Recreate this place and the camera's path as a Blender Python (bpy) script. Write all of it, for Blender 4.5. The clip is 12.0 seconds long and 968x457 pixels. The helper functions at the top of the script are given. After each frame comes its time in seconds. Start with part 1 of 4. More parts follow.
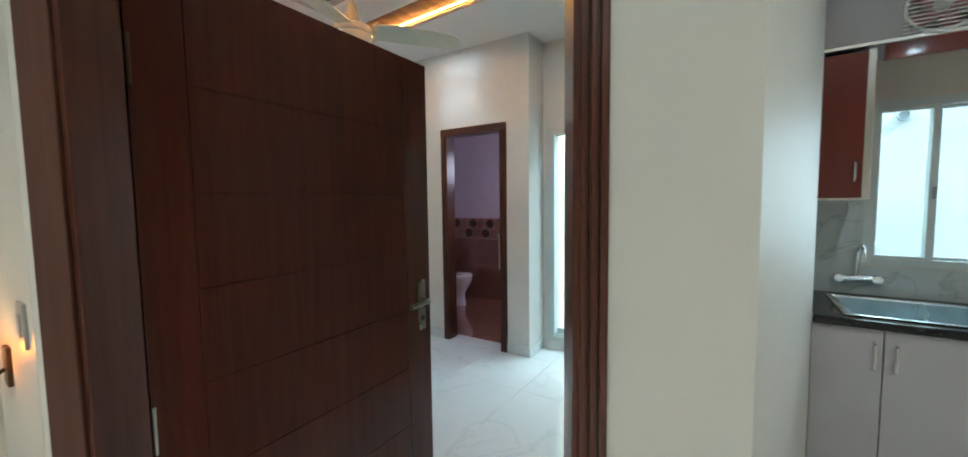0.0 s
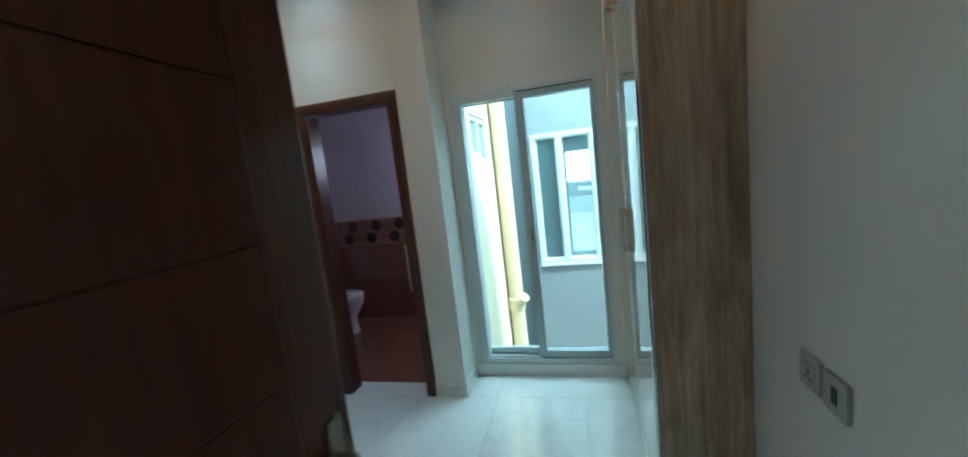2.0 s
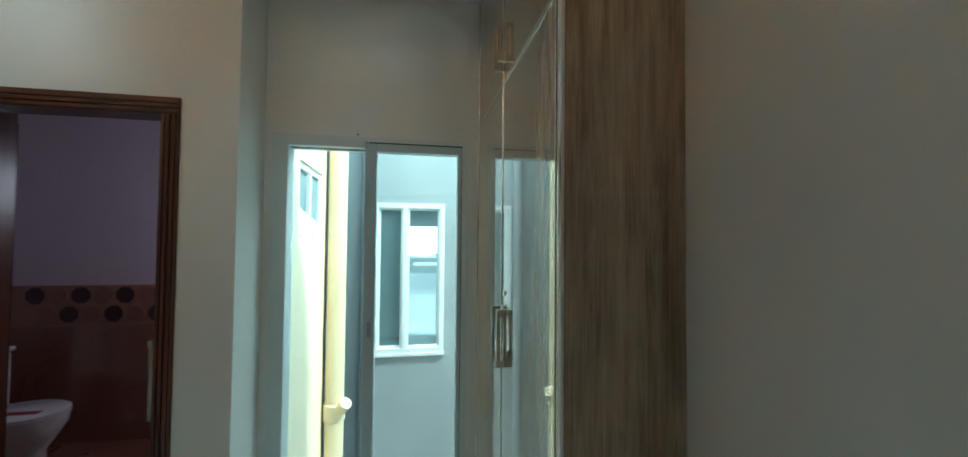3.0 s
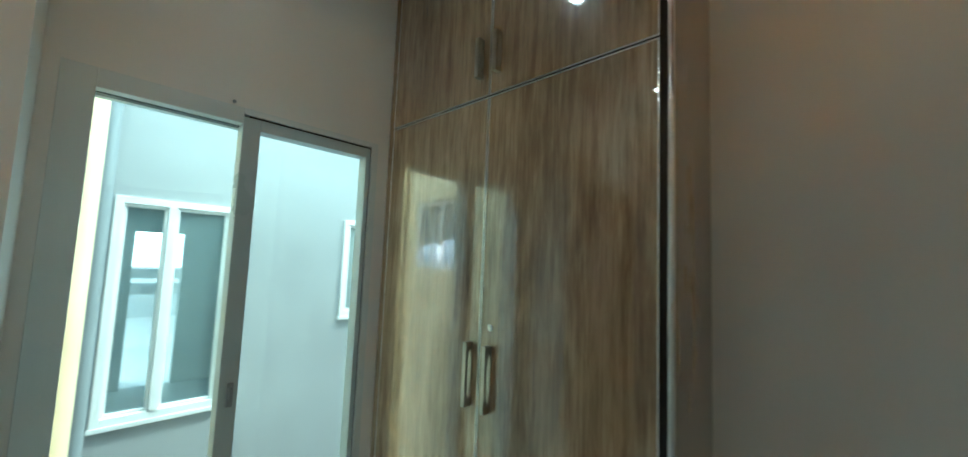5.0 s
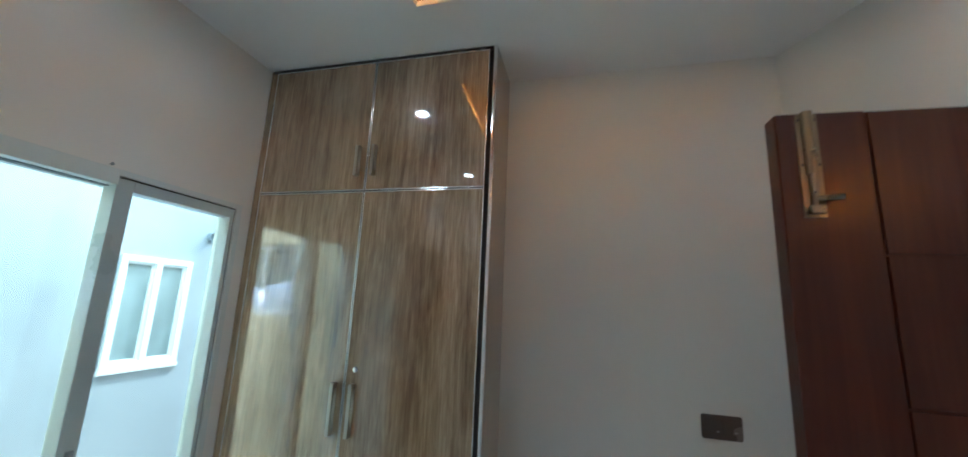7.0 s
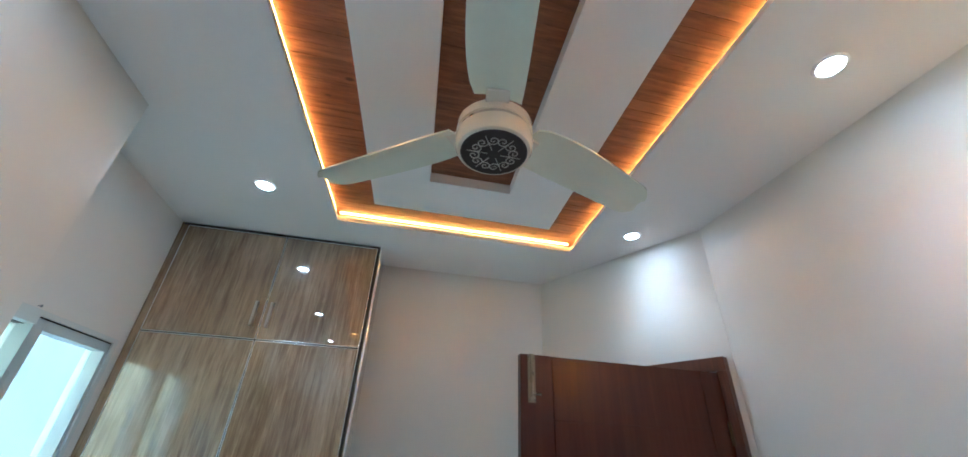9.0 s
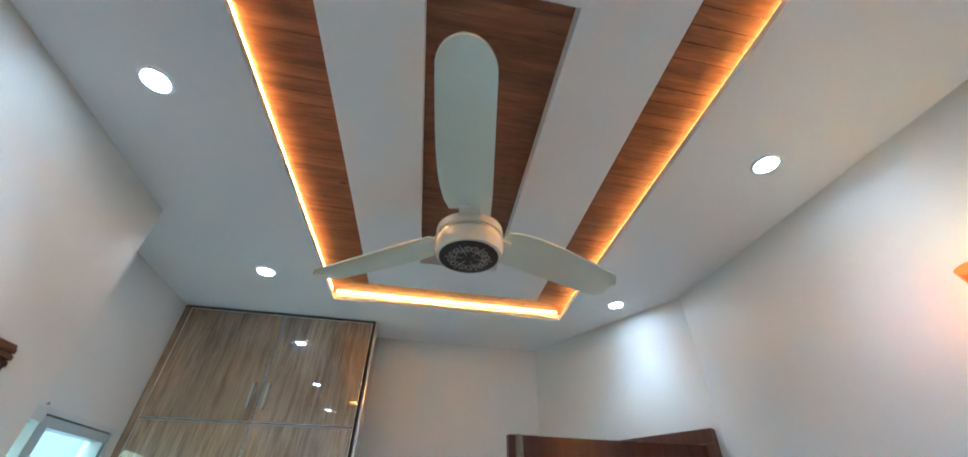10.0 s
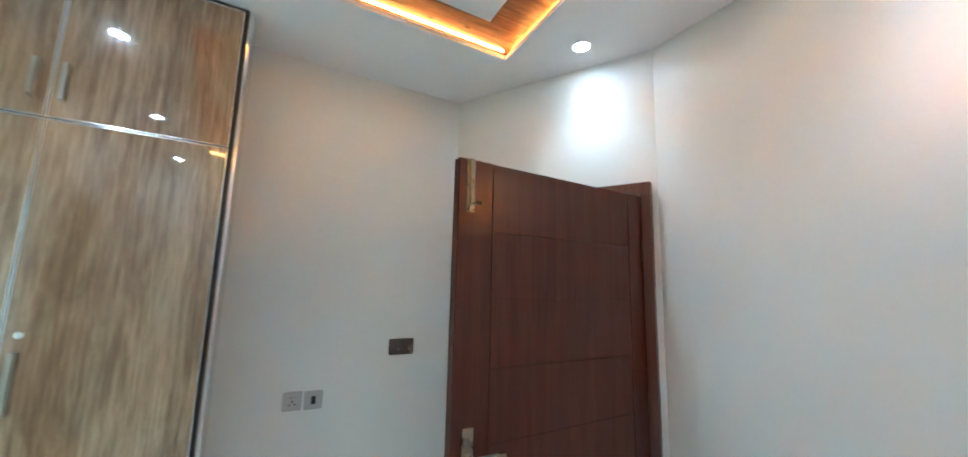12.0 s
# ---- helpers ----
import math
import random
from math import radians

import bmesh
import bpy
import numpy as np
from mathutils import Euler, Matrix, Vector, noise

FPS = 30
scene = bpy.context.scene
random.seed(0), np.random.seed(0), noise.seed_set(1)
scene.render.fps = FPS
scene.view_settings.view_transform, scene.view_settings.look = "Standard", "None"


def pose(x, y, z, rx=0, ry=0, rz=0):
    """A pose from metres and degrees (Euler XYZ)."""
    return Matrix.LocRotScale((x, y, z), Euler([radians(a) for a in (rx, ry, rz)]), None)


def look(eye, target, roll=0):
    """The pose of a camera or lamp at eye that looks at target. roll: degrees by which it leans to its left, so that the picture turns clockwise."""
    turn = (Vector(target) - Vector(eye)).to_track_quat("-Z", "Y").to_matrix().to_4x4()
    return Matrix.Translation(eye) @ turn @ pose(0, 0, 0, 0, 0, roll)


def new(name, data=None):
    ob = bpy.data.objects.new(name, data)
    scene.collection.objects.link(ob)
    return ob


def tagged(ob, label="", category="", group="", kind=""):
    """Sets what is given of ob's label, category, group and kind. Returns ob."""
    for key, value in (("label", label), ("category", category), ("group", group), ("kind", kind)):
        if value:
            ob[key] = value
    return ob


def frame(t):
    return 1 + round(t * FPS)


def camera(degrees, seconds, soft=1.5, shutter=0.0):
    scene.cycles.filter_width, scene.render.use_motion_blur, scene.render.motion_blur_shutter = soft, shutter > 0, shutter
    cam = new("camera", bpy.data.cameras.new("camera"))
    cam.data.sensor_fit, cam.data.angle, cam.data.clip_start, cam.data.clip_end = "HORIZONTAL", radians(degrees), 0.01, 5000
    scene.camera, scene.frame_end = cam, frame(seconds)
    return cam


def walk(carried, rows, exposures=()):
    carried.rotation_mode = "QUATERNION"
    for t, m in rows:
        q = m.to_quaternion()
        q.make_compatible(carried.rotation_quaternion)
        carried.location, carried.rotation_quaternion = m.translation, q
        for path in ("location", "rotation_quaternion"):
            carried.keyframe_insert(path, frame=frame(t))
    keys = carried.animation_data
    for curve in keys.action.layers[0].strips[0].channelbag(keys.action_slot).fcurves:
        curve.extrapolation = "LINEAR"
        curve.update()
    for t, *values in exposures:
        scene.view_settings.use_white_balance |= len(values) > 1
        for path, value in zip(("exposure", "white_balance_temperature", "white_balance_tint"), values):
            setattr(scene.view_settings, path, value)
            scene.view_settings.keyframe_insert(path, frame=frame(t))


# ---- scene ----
cam = camera(101.7, 12.0, shutter=0.3)
PATH = [
    (0, (0.134, -0.269, 1.417), (-0.951, 1.406, 1.277), -0.7),
    (0.5, (0.049, -0.259, 1.442), (-1.177, 1.309, 1.238), 1.0),
    (0.6, (0.021, -0.246, 1.436), (-1.223, 1.307, 1.228), 1.4),
    (1, (-0.172, -0.154, 1.438), (-1.276, 1.49, 1.156), -0.4),
    (1.2, (-0.244, -0.083, 1.458), (-1.239, 1.626, 1.153), 1.1),
    (1.5, (-0.377, 0.076, 1.51), (-1.147, 1.912, 1.317), 0.5),
    (1.9, (-0.519, 0.352, 1.525), (-1.081, 2.257, 1.291), -7.1),
    (2, (-0.541, 0.417, 1.522), (-1.029, 2.338, 1.252), -6.6),
    (2.5, (-0.601, 0.771, 1.529), (-0.533, 2.768, 1.449), 0.0),
    (2.7, (-0.629, 0.862, 1.532), (-0.421, 2.852, 1.545), 0.7),
    (4.5, (-1.015, 1.641, 1.553), (-0.048, 3.387, 1.678), -1.6),
    (5, (-1.325, 1.568, 1.554), (0.118, 2.942, 1.723), 2.3),
    (5.5, (-1.601, 1.431, 1.602), (0.071, 2.529, 1.611), 0.5),
    (6, (-1.795, 1.457, 1.613), (0.027, 2.263, 1.794), -0.3),
    (6.2, (-1.872, 1.504, 1.581), (-0.011, 2.206, 1.79), 3.4),
    (6.5, (-1.895, 1.484, 1.634), (-0.046, 2.15, 2.008), 2.5),
    (7, (-1.955, 1.494, 1.644), (-0.053, 1.985, 2.017), 2.5),
    (7.5, (-2.133, 1.482, 1.649), (-0.362, 1.66, 2.561), 2.7),
    (7.7, (-2.26, 1.484, 1.636), (-0.533, 1.596, 2.639), 3.3),
    (9.3, (-3.002, 1.699, 1.63), (-1.293, 1.333, 2.603), 2.5),
    (9.5, (-3.053, 1.674, 1.646), (-1.356, 1.344, 2.651), 2.4),
    (10, (-3.131, 1.64, 1.701), (-1.551, 1.346, 2.892), 1.0),
    (10.5, (-3.164, 1.643, 1.738), (-1.681, 1.404, 3.058), -0.2),
    (11, (-3.032, 1.663, 1.696), (-1.309, 1.38, 2.672), 0.3),
    (11.5, (-2.763, 1.778, 1.628), (-0.924, 1.142, 2.088), -0.8),
    (12, (-2.413, 1.755, 1.539), (-0.696, 0.775, 1.843), 1.4),
]
walk(cam, [(t, look(eye, target, roll)) for t, eye, target, roll in PATH],
     exposures=[(0.0, 1.75, 5700, 0), (0.5, 1.95, 5450, -3), (1.0, 1.65, 5600, -4), (1.5, 1.18, 5150, -12), (2.0, 0.98, 5100, -13), (2.5, 0.86, 5350, -12), (4.5, 0.52, 5850, -15), (5.0, 0.86, 5800, -13), (5.5, 0.7, 5700, -6), (6.0, 0.97, 5750, -2), (6.5, 1.12, 5550, -2),
                (7.5, 1.48, 5300, 3), (9.5, 1.8, 5000, -2), (11.0, 1.8, 5050, -4), (11.5, 1.8, 5150, -10), (12.0, 2.32, 5250, -2)])

# ---- world and large lights ----
world = bpy.data.worlds.new("sky")
scene.world = world
world.use_nodes = True
wn = world.node_tree.nodes
sky = wn.new("ShaderNodeTexSky")
sky.sky_type = "NISHITA"
sky.sun_disc = False
sky.sun_elevation, sky.sun_rotation = radians(51), radians(113)
wn["Background"].inputs["Strength"].default_value = 0.15
world.node_tree.links.new(sky.outputs[0], wn["Background"].inputs["Color"])
sun = new("sun", bpy.data.lights.new("sun", "SUN"))
sun.data.energy, sun.data.angle, sun.data.color = 2.6, radians(4), (1.0, 0.96, 0.90)
sun.matrix_world = look((0, 0, 0), (-0.58, 0.24, -0.78))


def lamp(name, kind, place, target, watts, colour, size=0.05, spread=2.2):
    ob = new(name, bpy.data.lights.new(name, kind))
    ob.data.energy, ob.data.color = watts, colour
    if kind == "SPOT":
        ob.data.spot_size, ob.data.spot_blend, ob.data.shadow_soft_size = spread, 1.0, size
    elif kind == "AREA":
        ob.data.shape, ob.data.size, ob.data.size_y = "RECTANGLE", size, spread
    ob.matrix_world = look(place, target)
    return ob


COOL = (0.79, 0.905, 1.0)
# the last pair is unseen, added at the same spacing for more light
DOWNLIGHTS = [(-0.92, 2.52), (-0.96, 0.345), (-2.26, 0.345), (-2.18, 2.57), (-3.52, 0.345), (-3.46, 2.60)]
for px, py in DOWNLIGHTS:
    lamp("downlight_lamp", "SPOT", (px, py, 2.842), (px, py, 0), 7.9, COOL, 0.05, 1.85)
# unseen lamps, added to light the hall and kitchen
for px, py in ((0.9, 0.6), (-0.3, -1.4), (1.6, -1.2), (-1.2, -1.9)):
    lamp("unseen_hall_lamp", "SPOT", (px, py, 2.885), (px, py, 0), 13 if px == 0.9 else 25, (1.0, 0.91, 0.77), 0.03, 2.6)
# the open top of the light shaft and the small bathroom window, standing in for the sky
lamp("shaft_sky", "AREA", (0.1, 4.35, 3.75), (0.1, 3.2, 0.0), 108, (0.80, 0.97, 0.985), 3.6, 1.8)
lamp("bath_window_sky", "AREA", (-1.47, 4.04, 1.77), (-3.0, 3.9, 0.9), 4.2, (0.94, 0.84, 1.0), 0.5, 0.45)

# ---- materials ----
def base_nodes(name):
    m = bpy.data.materials.new(name)
    m.use_nodes = True
    nt = m.node_tree
    return m, nt, nt.nodes, nt.nodes["Principled BSDF"]


def mapped(nt, scale=(1, 1, 1), spin=(0, 0, 0)):
    tc, mp = nt.nodes.new("ShaderNodeTexCoord"), nt.nodes.new("ShaderNodeMapping")
    mp.inputs["Scale"].default_value, mp.inputs["Rotation"].default_value = scale, spin
    nt.links.new(tc.outputs["Object"], mp.inputs["Vector"])
    return mp.outputs["Vector"]


def noise_of(nt, vec, scale, detail=4, rough=0.55, distortion=0.0):
    n = nt.nodes.new("ShaderNodeTexNoise")
    n.inputs["Scale"].default_value, n.inputs["Detail"].default_value = scale, detail
    n.inputs["Roughness"].default_value, n.inputs["Distortion"].default_value = rough, distortion
    nt.links.new(vec, n.inputs["Vector"])
    return n.outputs["Fac"]


def ramp_of(nt, fac, stops):
    r = nt.nodes.new("ShaderNodeValToRGB")
    el = r.color_ramp.elements
    while len(el) < len(stops):
        el.new(0.5)
    for e, (p, c) in zip(el, stops):
        e.position, e.color = p, (*c, 1)
    nt.links.new(fac, r.inputs["Fac"])
    return r.outputs["Color"]


def bump_of(nt, fac, bsdf, strength, distance=0.01):
    b = nt.nodes.new("ShaderNodeBump")
    b.inputs["Strength"].default_value, b.inputs["Distance"].default_value = strength, distance
    nt.links.new(fac, b.inputs["Height"])
    nt.links.new(b.outputs["Normal"], bsdf.inputs["Normal"])


def mix_of(nt, fac, a, b, kind="MIX"):
    m = nt.nodes.new("ShaderNodeMix")
    m.data_type, m.blend_type = "RGBA", kind
    if isinstance(fac, float):
        m.inputs["Factor"].default_value = fac
    else:
        nt.links.new(fac, m.inputs["Factor"])
    for sock, v in ((m.inputs["A"], a), (m.inputs["B"], b)):
        if isinstance(v, tuple):
            sock.default_value = (*v, 1)
        else:
            nt.links.new(v, sock)
    return m.outputs["Result"]


def paint(name, col, rough=0.5, metal=0.0, var=0.08, scale=2.5, fine=90, bump=0.06, coat=0.0):
    """Paint, plaster, plastic or metal with broad unevenness and a fine grain."""
    m, nt, nodes, bs = base_nodes(name)
    vec = mapped(nt)
    wide, small = noise_of(nt, vec, scale, 5), noise_of(nt, vec, fine, 3)
    lo, hi = tuple(c * (1 - var) for c in col), tuple(min(1.0, c * (1 + var)) for c in col)
    c1 = ramp_of(nt, wide, [(0.3, lo), (0.7, hi)])
    nt.links.new(mix_of(nt, 0.06, c1, ramp_of(nt, small, [(0.4, lo), (0.6, hi)])), bs.inputs["Base Color"])
    mr = nodes.new("ShaderNodeMapRange")
    mr.inputs["To Min"].default_value, mr.inputs["To Max"].default_value = max(0.02, rough - 0.07), min(1.0, rough + 0.07)
    nt.links.new(wide, mr.inputs["Value"])
    nt.links.new(mr.outputs[0], bs.inputs["Roughness"])
    bs.inputs["Metallic"].default_value = metal
    bs.inputs["Coat Weight"].default_value = coat
    bs.inputs["Coat Roughness"].default_value = 0.05
    if bump:
        bump_of(nt, small, bs, bump, 0.004)
    return m


def wood(name, stops, along="z", grain=26, stretch=0.045, rough=0.35, coat=0.0, bump=0.12, blotch=1.6, islands=False, spec=0.4):
    """Wood or wood-print with streaks along one axis and broad blotches."""
    m, nt, nodes, bs = base_nodes(name)
    s = [1, 1, 1]
    s["xyz".index(along)] = stretch
    vec = mapped(nt, s)
    streak = noise_of(nt, vec, grain, 6, 0.65, 0.6)
    fine = noise_of(nt, vec, grain * 4.5, 3, 0.6)
    wide = noise_of(nt, mapped(nt, [v if v == 1 else 0.35 for v in s]), blotch * 3, 4)
    a = nodes.new("ShaderNodeMath")
    a.operation = "MULTIPLY_ADD"
    a.inputs[1].default_value = 0.28
    nt.links.new(fine, a.inputs[0])
    nt.links.new(streak, a.inputs[2])
    b = nodes.new("ShaderNodeMath")
    b.operation = "MULTIPLY_ADD"
    b.inputs[1].default_value = 0.45
    nt.links.new(wide, b.inputs[0])
    nt.links.new(a.outputs[0], b.inputs[2])
    mr = nodes.new("ShaderNodeMapRange")
    mr.inputs["From Min"].default_value, mr.inputs["From Max"].default_value = 0.58, 1.14
    nt.links.new(b.outputs[0], mr.inputs["Value"])
    col = ramp_of(nt, mr.outputs[0], stops)
    if islands:
        g = nodes.new("ShaderNodeNewGeometry")
        col = mix_of(nt, 1.0, col, ramp_of(nt, g.outputs["Random Per Island"], [(0.0, (0.86, 0.85, 0.84)), (1.0, (1.0, 1.0, 1.0))]), "MULTIPLY")
    nt.links.new(col, bs.inputs["Base Color"])
    bs.inputs["Roughness"].default_value = rough
    bs.inputs["Specular IOR Level"].default_value = spec
    bs.inputs["Coat IOR"].default_value = 1.65
    bs.inputs["Coat Weight"].default_value, bs.inputs["Coat Roughness"].default_value = coat, (0.03 if coat > 0.5 else 0.16)
    bump_of(nt, a.outputs[0], bs, bump, 0.002)
    return m


def laminate(name, stops):
    """Wood-print laminate: fine upright fibres, wide darker bands and a clear gloss coat."""
    m, nt, nodes, bs = base_nodes(name)
    fibre = noise_of(nt, mapped(nt, (1, 1, 0.035)), 170, 5, 0.7)
    streak = noise_of(nt, mapped(nt, (1, 1, 0.07)), 46, 5, 0.65, 0.4)
    bands = noise_of(nt, mapped(nt, (1, 1, 0.10)), 8.5, 4, 0.6, 0.3)
    knots = noise_of(nt, mapped(nt, (1, 1, 0.32)), 13, 5, 0.65, 0.8)
    total = None
    for fac, w in ((fibre, 0.30), (streak, 0.34), (bands, 0.38), (knots, 0.22)):
        mad = nodes.new("ShaderNodeMath")
        mad.operation = "MULTIPLY_ADD"
        mad.inputs[1].default_value, mad.inputs[2].default_value = w, 0.0
        nt.links.new(fac, mad.inputs[0])
        if total is not None:
            nt.links.new(total, mad.inputs[2])
        total = mad.outputs[0]
    mr = nodes.new("ShaderNodeMapRange")
    mr.inputs["From Min"].default_value, mr.inputs["From Max"].default_value = 0.46, 0.79
    nt.links.new(total, mr.inputs["Value"])
    nt.links.new(ramp_of(nt, mr.outputs[0], stops), bs.inputs["Base Color"])
    bs.inputs["Roughness"].default_value = 0.22
    bs.inputs["Specular IOR Level"].default_value = 0.3
    bs.inputs["Coat IOR"].default_value = 1.95
    bs.inputs["Coat Weight"].default_value, bs.inputs["Coat Roughness"].default_value = 1.0, 0.02
    return m


def marble(name, col, vein, rough=0.08, scale=1.1):
    m, nt, nodes, bs = base_nodes(name)
    vec = mapped(nt)
    n = nodes.new("ShaderNodeTexNoise")
    n.inputs["Scale"].default_value, n.inputs["Detail"].default_value, n.inputs["Distortion"].default_value = scale, 7, 1.4
    info = nodes.new("ShaderNodeObjectInfo")
    sh = nodes.new("ShaderNodeVectorMath")
    sh.operation = "MULTIPLY_ADD"
    sh.inputs[1].default_value = (1, 1, 1)
    cm = nodes.new("ShaderNodeCombineXYZ")
    mul = nodes.new("ShaderNodeMath")
    mul.operation = "MULTIPLY"
    mul.inputs[1].default_value = 37.0
    nt.links.new(info.outputs["Random"], mul.inputs[0])
    nt.links.new(mul.outputs[0], cm.inputs[2])
    nt.links.new(vec, sh.inputs[0])
    nt.links.new(cm.outputs[0], sh.inputs[2])
    nt.links.new(sh.outputs[0], n.inputs["Vector"])
    veins = ramp_of(nt, n.outputs["Fac"], [(0.478, col), (0.492, vein), (0.508, col)])
    cloud = ramp_of(nt, noise_of(nt, vec, 2.2, 5), [(0.3, tuple(c * 0.93 for c in col)), (0.7, col)])
    nt.links.new(mix_of(nt, 0.55, cloud, veins), bs.inputs["Base Color"])
    bs.inputs["Roughness"].default_value = rough
    bs.inputs["Coat Weight"].default_value, bs.inputs["Coat Roughness"].default_value = 0.8, 0.02
    bump_of(nt, noise_of(nt, vec, 7, 2), bs, 0.02, 0.01)
    return m


def glow(name, col, strength):
    m, nt, nodes, bs = base_nodes(name)
    bs.inputs["Base Color"].default_value = (*col, 1)
    bs.inputs["Emission Color"].default_value = (*col, 1)
    bs.inputs["Emission Strength"].default_value = strength
    return m


def glass(name, tint=(0.93, 0.98, 0.97), rough=0.0):
    """Thin window glass: mostly clear, with a mirror-like gloss that grows to the edge."""
    m, nt, nodes, bs = base_nodes(name)
    nodes.remove(bs)
    tr, gl, mx, fr = (nodes.new("ShaderNodeBsdfTransparent"), nodes.new("ShaderNodeBsdfGlossy"),
                      nodes.new("ShaderNodeMixShader"), nodes.new("ShaderNodeLayerWeight"))
    pw, ad = nodes.new("ShaderNodeMath"), nodes.new("ShaderNodeMath")
    pw.operation, ad.operation = "POWER", "MULTIPLY_ADD"
    pw.inputs[1].default_value, ad.inputs[1].default_value, ad.inputs[2].default_value = 5.0, 0.9, 0.035
    tr.inputs["Color"].default_value = (*tint, 1)
    gl.inputs["Roughness"].default_value = rough
    fr.inputs["Blend"].default_value = 0.5
    nt.links.new(fr.outputs["Facing"], pw.inputs[0])
    nt.links.new(pw.outputs[0], ad.inputs[0])
    nt.links.new(ad.outputs[0], mx.inputs[0])
    nt.links.new(tr.outputs[0], mx.inputs[1])
    nt.links.new(gl.outputs[0], mx.inputs[2])
    nt.links.new(mx.outputs[0], nodes["Material Output"].inputs["Surface"])
    return m


WALL = paint("warm_white_wall_paint", (0.70, 0.69, 0.65), 0.42, var=0.03, scale=1.3, fine=160, bump=0.05)
CEIL = paint("white_ceiling_paint", (0.76, 0.75, 0.73), 0.6, var=0.02, scale=1.0, fine=140, bump=0.03)
HALLW = paint("cream_hall_paint", (0.66, 0.61, 0.53), 0.45, var=0.03, scale=1.2, fine=160, bump=0.05)
TILE = marble("white_marble_tile", (0.76, 0.78, 0.77), (0.62, 0.65, 0.66), 0.05, 0.7)
SKIRT = marble("white_skirting_tile", (0.70, 0.71, 0.69), (0.58, 0.6, 0.6), 0.12)
GROUT = paint("pale_grout", (0.66, 0.67, 0.66), 0.8)
DOORW = wood("dark_brown_door_wood", [(0.0, (0.046, 0.0086, 0.0042)), (0.5, (0.064, 0.0128, 0.0062)), (1.0, (0.086, 0.0190, 0.0092))], "z", 30, 0.05, 0.25, 0.0, 0.03, 0.9, spec=0.42)
FRAMEW = wood("dark_brown_frame_wood", [(0.0, (0.044, 0.014, 0.008)), (0.5, (0.080, 0.026, 0.015)), (1.0, (0.115, 0.040, 0.023))], "z", 34, 0.05, 0.30, 0.0, 0.2, spec=0.45)
LAMI = laminate("glossy_walnut_laminate", [(0.02, (0.094, 0.056, 0.030)), (0.32, (0.212, 0.140, 0.077)), (0.62, (0.332, 0.236, 0.138)), (0.98, (0.48, 0.37, 0.235))])
PLANK = wood("orange_ceiling_plank", [(0.0, (0.10, 0.034, 0.015)), (0.5, (0.215, 0.082, 0.037)), (1.0, (0.34, 0.145, 0.066))], "y", 46, 0.085, 0.5, 0.0, 0.15, 3.2, islands=True)
pk = PLANK.node_tree
dots = pk.nodes.new("ShaderNodeTexVoronoi")
dots.inputs["Scale"].default_value = 8.5
pk.links.new(mapped(pk, (1, 0.55, 0.2)), dots.inputs["Vector"])
grain = pk.nodes["Principled BSDF"].inputs["Base Color"].links[0].from_socket
knots = ramp_of(pk, dots.outputs["Distance"], [(0.05, (0.30, 0.26, 0.24)), (0.11, (1.0, 1.0, 1.0))])
pk.links.new(mix_of(pk, 1.0, grain, knots, "MULTIPLY"), pk.nodes["Principled BSDF"].inputs["Base Color"])
ALU = paint("brushed_aluminium", (0.86, 0.85, 0.82), 0.20, 1.0, 0.05, 3, 200, 0.02)
CHROME = paint("polished_chrome", (0.80, 0.80, 0.80), 0.15, 1.0, 0.03, 3, 100, 0.0)
BRASS = paint("old_brass", (0.24, 0.195, 0.135), 0.3, 1.0, 0.05, 8, 200, 0.02)
STEEL = paint("satin_steel", (0.46, 0.43, 0.37), 0.30, 1.0, 0.05, 8, 200, 0.02)
AGED = paint("aged_bronze_handle_metal", (0.27, 0.235, 0.18), 0.28, 1.0, 0.08, 12, 200, 0.02)
# for black parts, and for shade painted into gaps
BLACK = paint("black_parts_and_gap_shade", (0.012, 0.008, 0.007), 0.4)
# window plastic with the right sash's shade put into its colour
SASHP = paint("shaded_window_plastic", (0.43, 0.50, 0.515), 0.3, var=0.03)
UPVC = paint("white_window_plastic", (0.60, 0.65, 0.64), 0.30, var=0.03)
PANE = glass("clear_pane", (0.93, 0.98, 0.975))
# a diffuse grey-teal is added to this glass in place of its reflections
SHEENP = glass("pale_sheen_far_pane", (0.70, 0.75, 0.76))
hz = SHEENP.node_tree
sheen, add = hz.nodes.new("ShaderNodeBsdfDiffuse"), hz.nodes.new("ShaderNodeAddShader")
sheen.inputs["Color"].default_value = (0.075, 0.10, 0.105, 1)
last = hz.nodes["Material Output"].inputs["Surface"].links[0].from_socket
hz.links.new(last, add.inputs[0])
hz.links.new(sheen.outputs[0], add.inputs[1])
hz.links.new(add.outputs[0], hz.nodes["Material Output"].inputs["Surface"])
PLATE = paint("brown_switch_plate", (0.20, 0.165, 0.145), 0.28, 0.5)
SOCK = paint("silver_grey_socket_plate", (0.42, 0.41, 0.39), 0.35, 0.2)
FANC = paint("cream_fan_enamel", (0.74, 0.68, 0.56), 0.22, coat=0.5, bump=0.0)
BLADE = paint("pale_green_white_blade", (0.72, 0.735, 0.60), 0.20, coat=0.6, bump=0.0)
SCROLLC = paint("dull_cream", (0.46, 0.41, 0.34), 0.4)
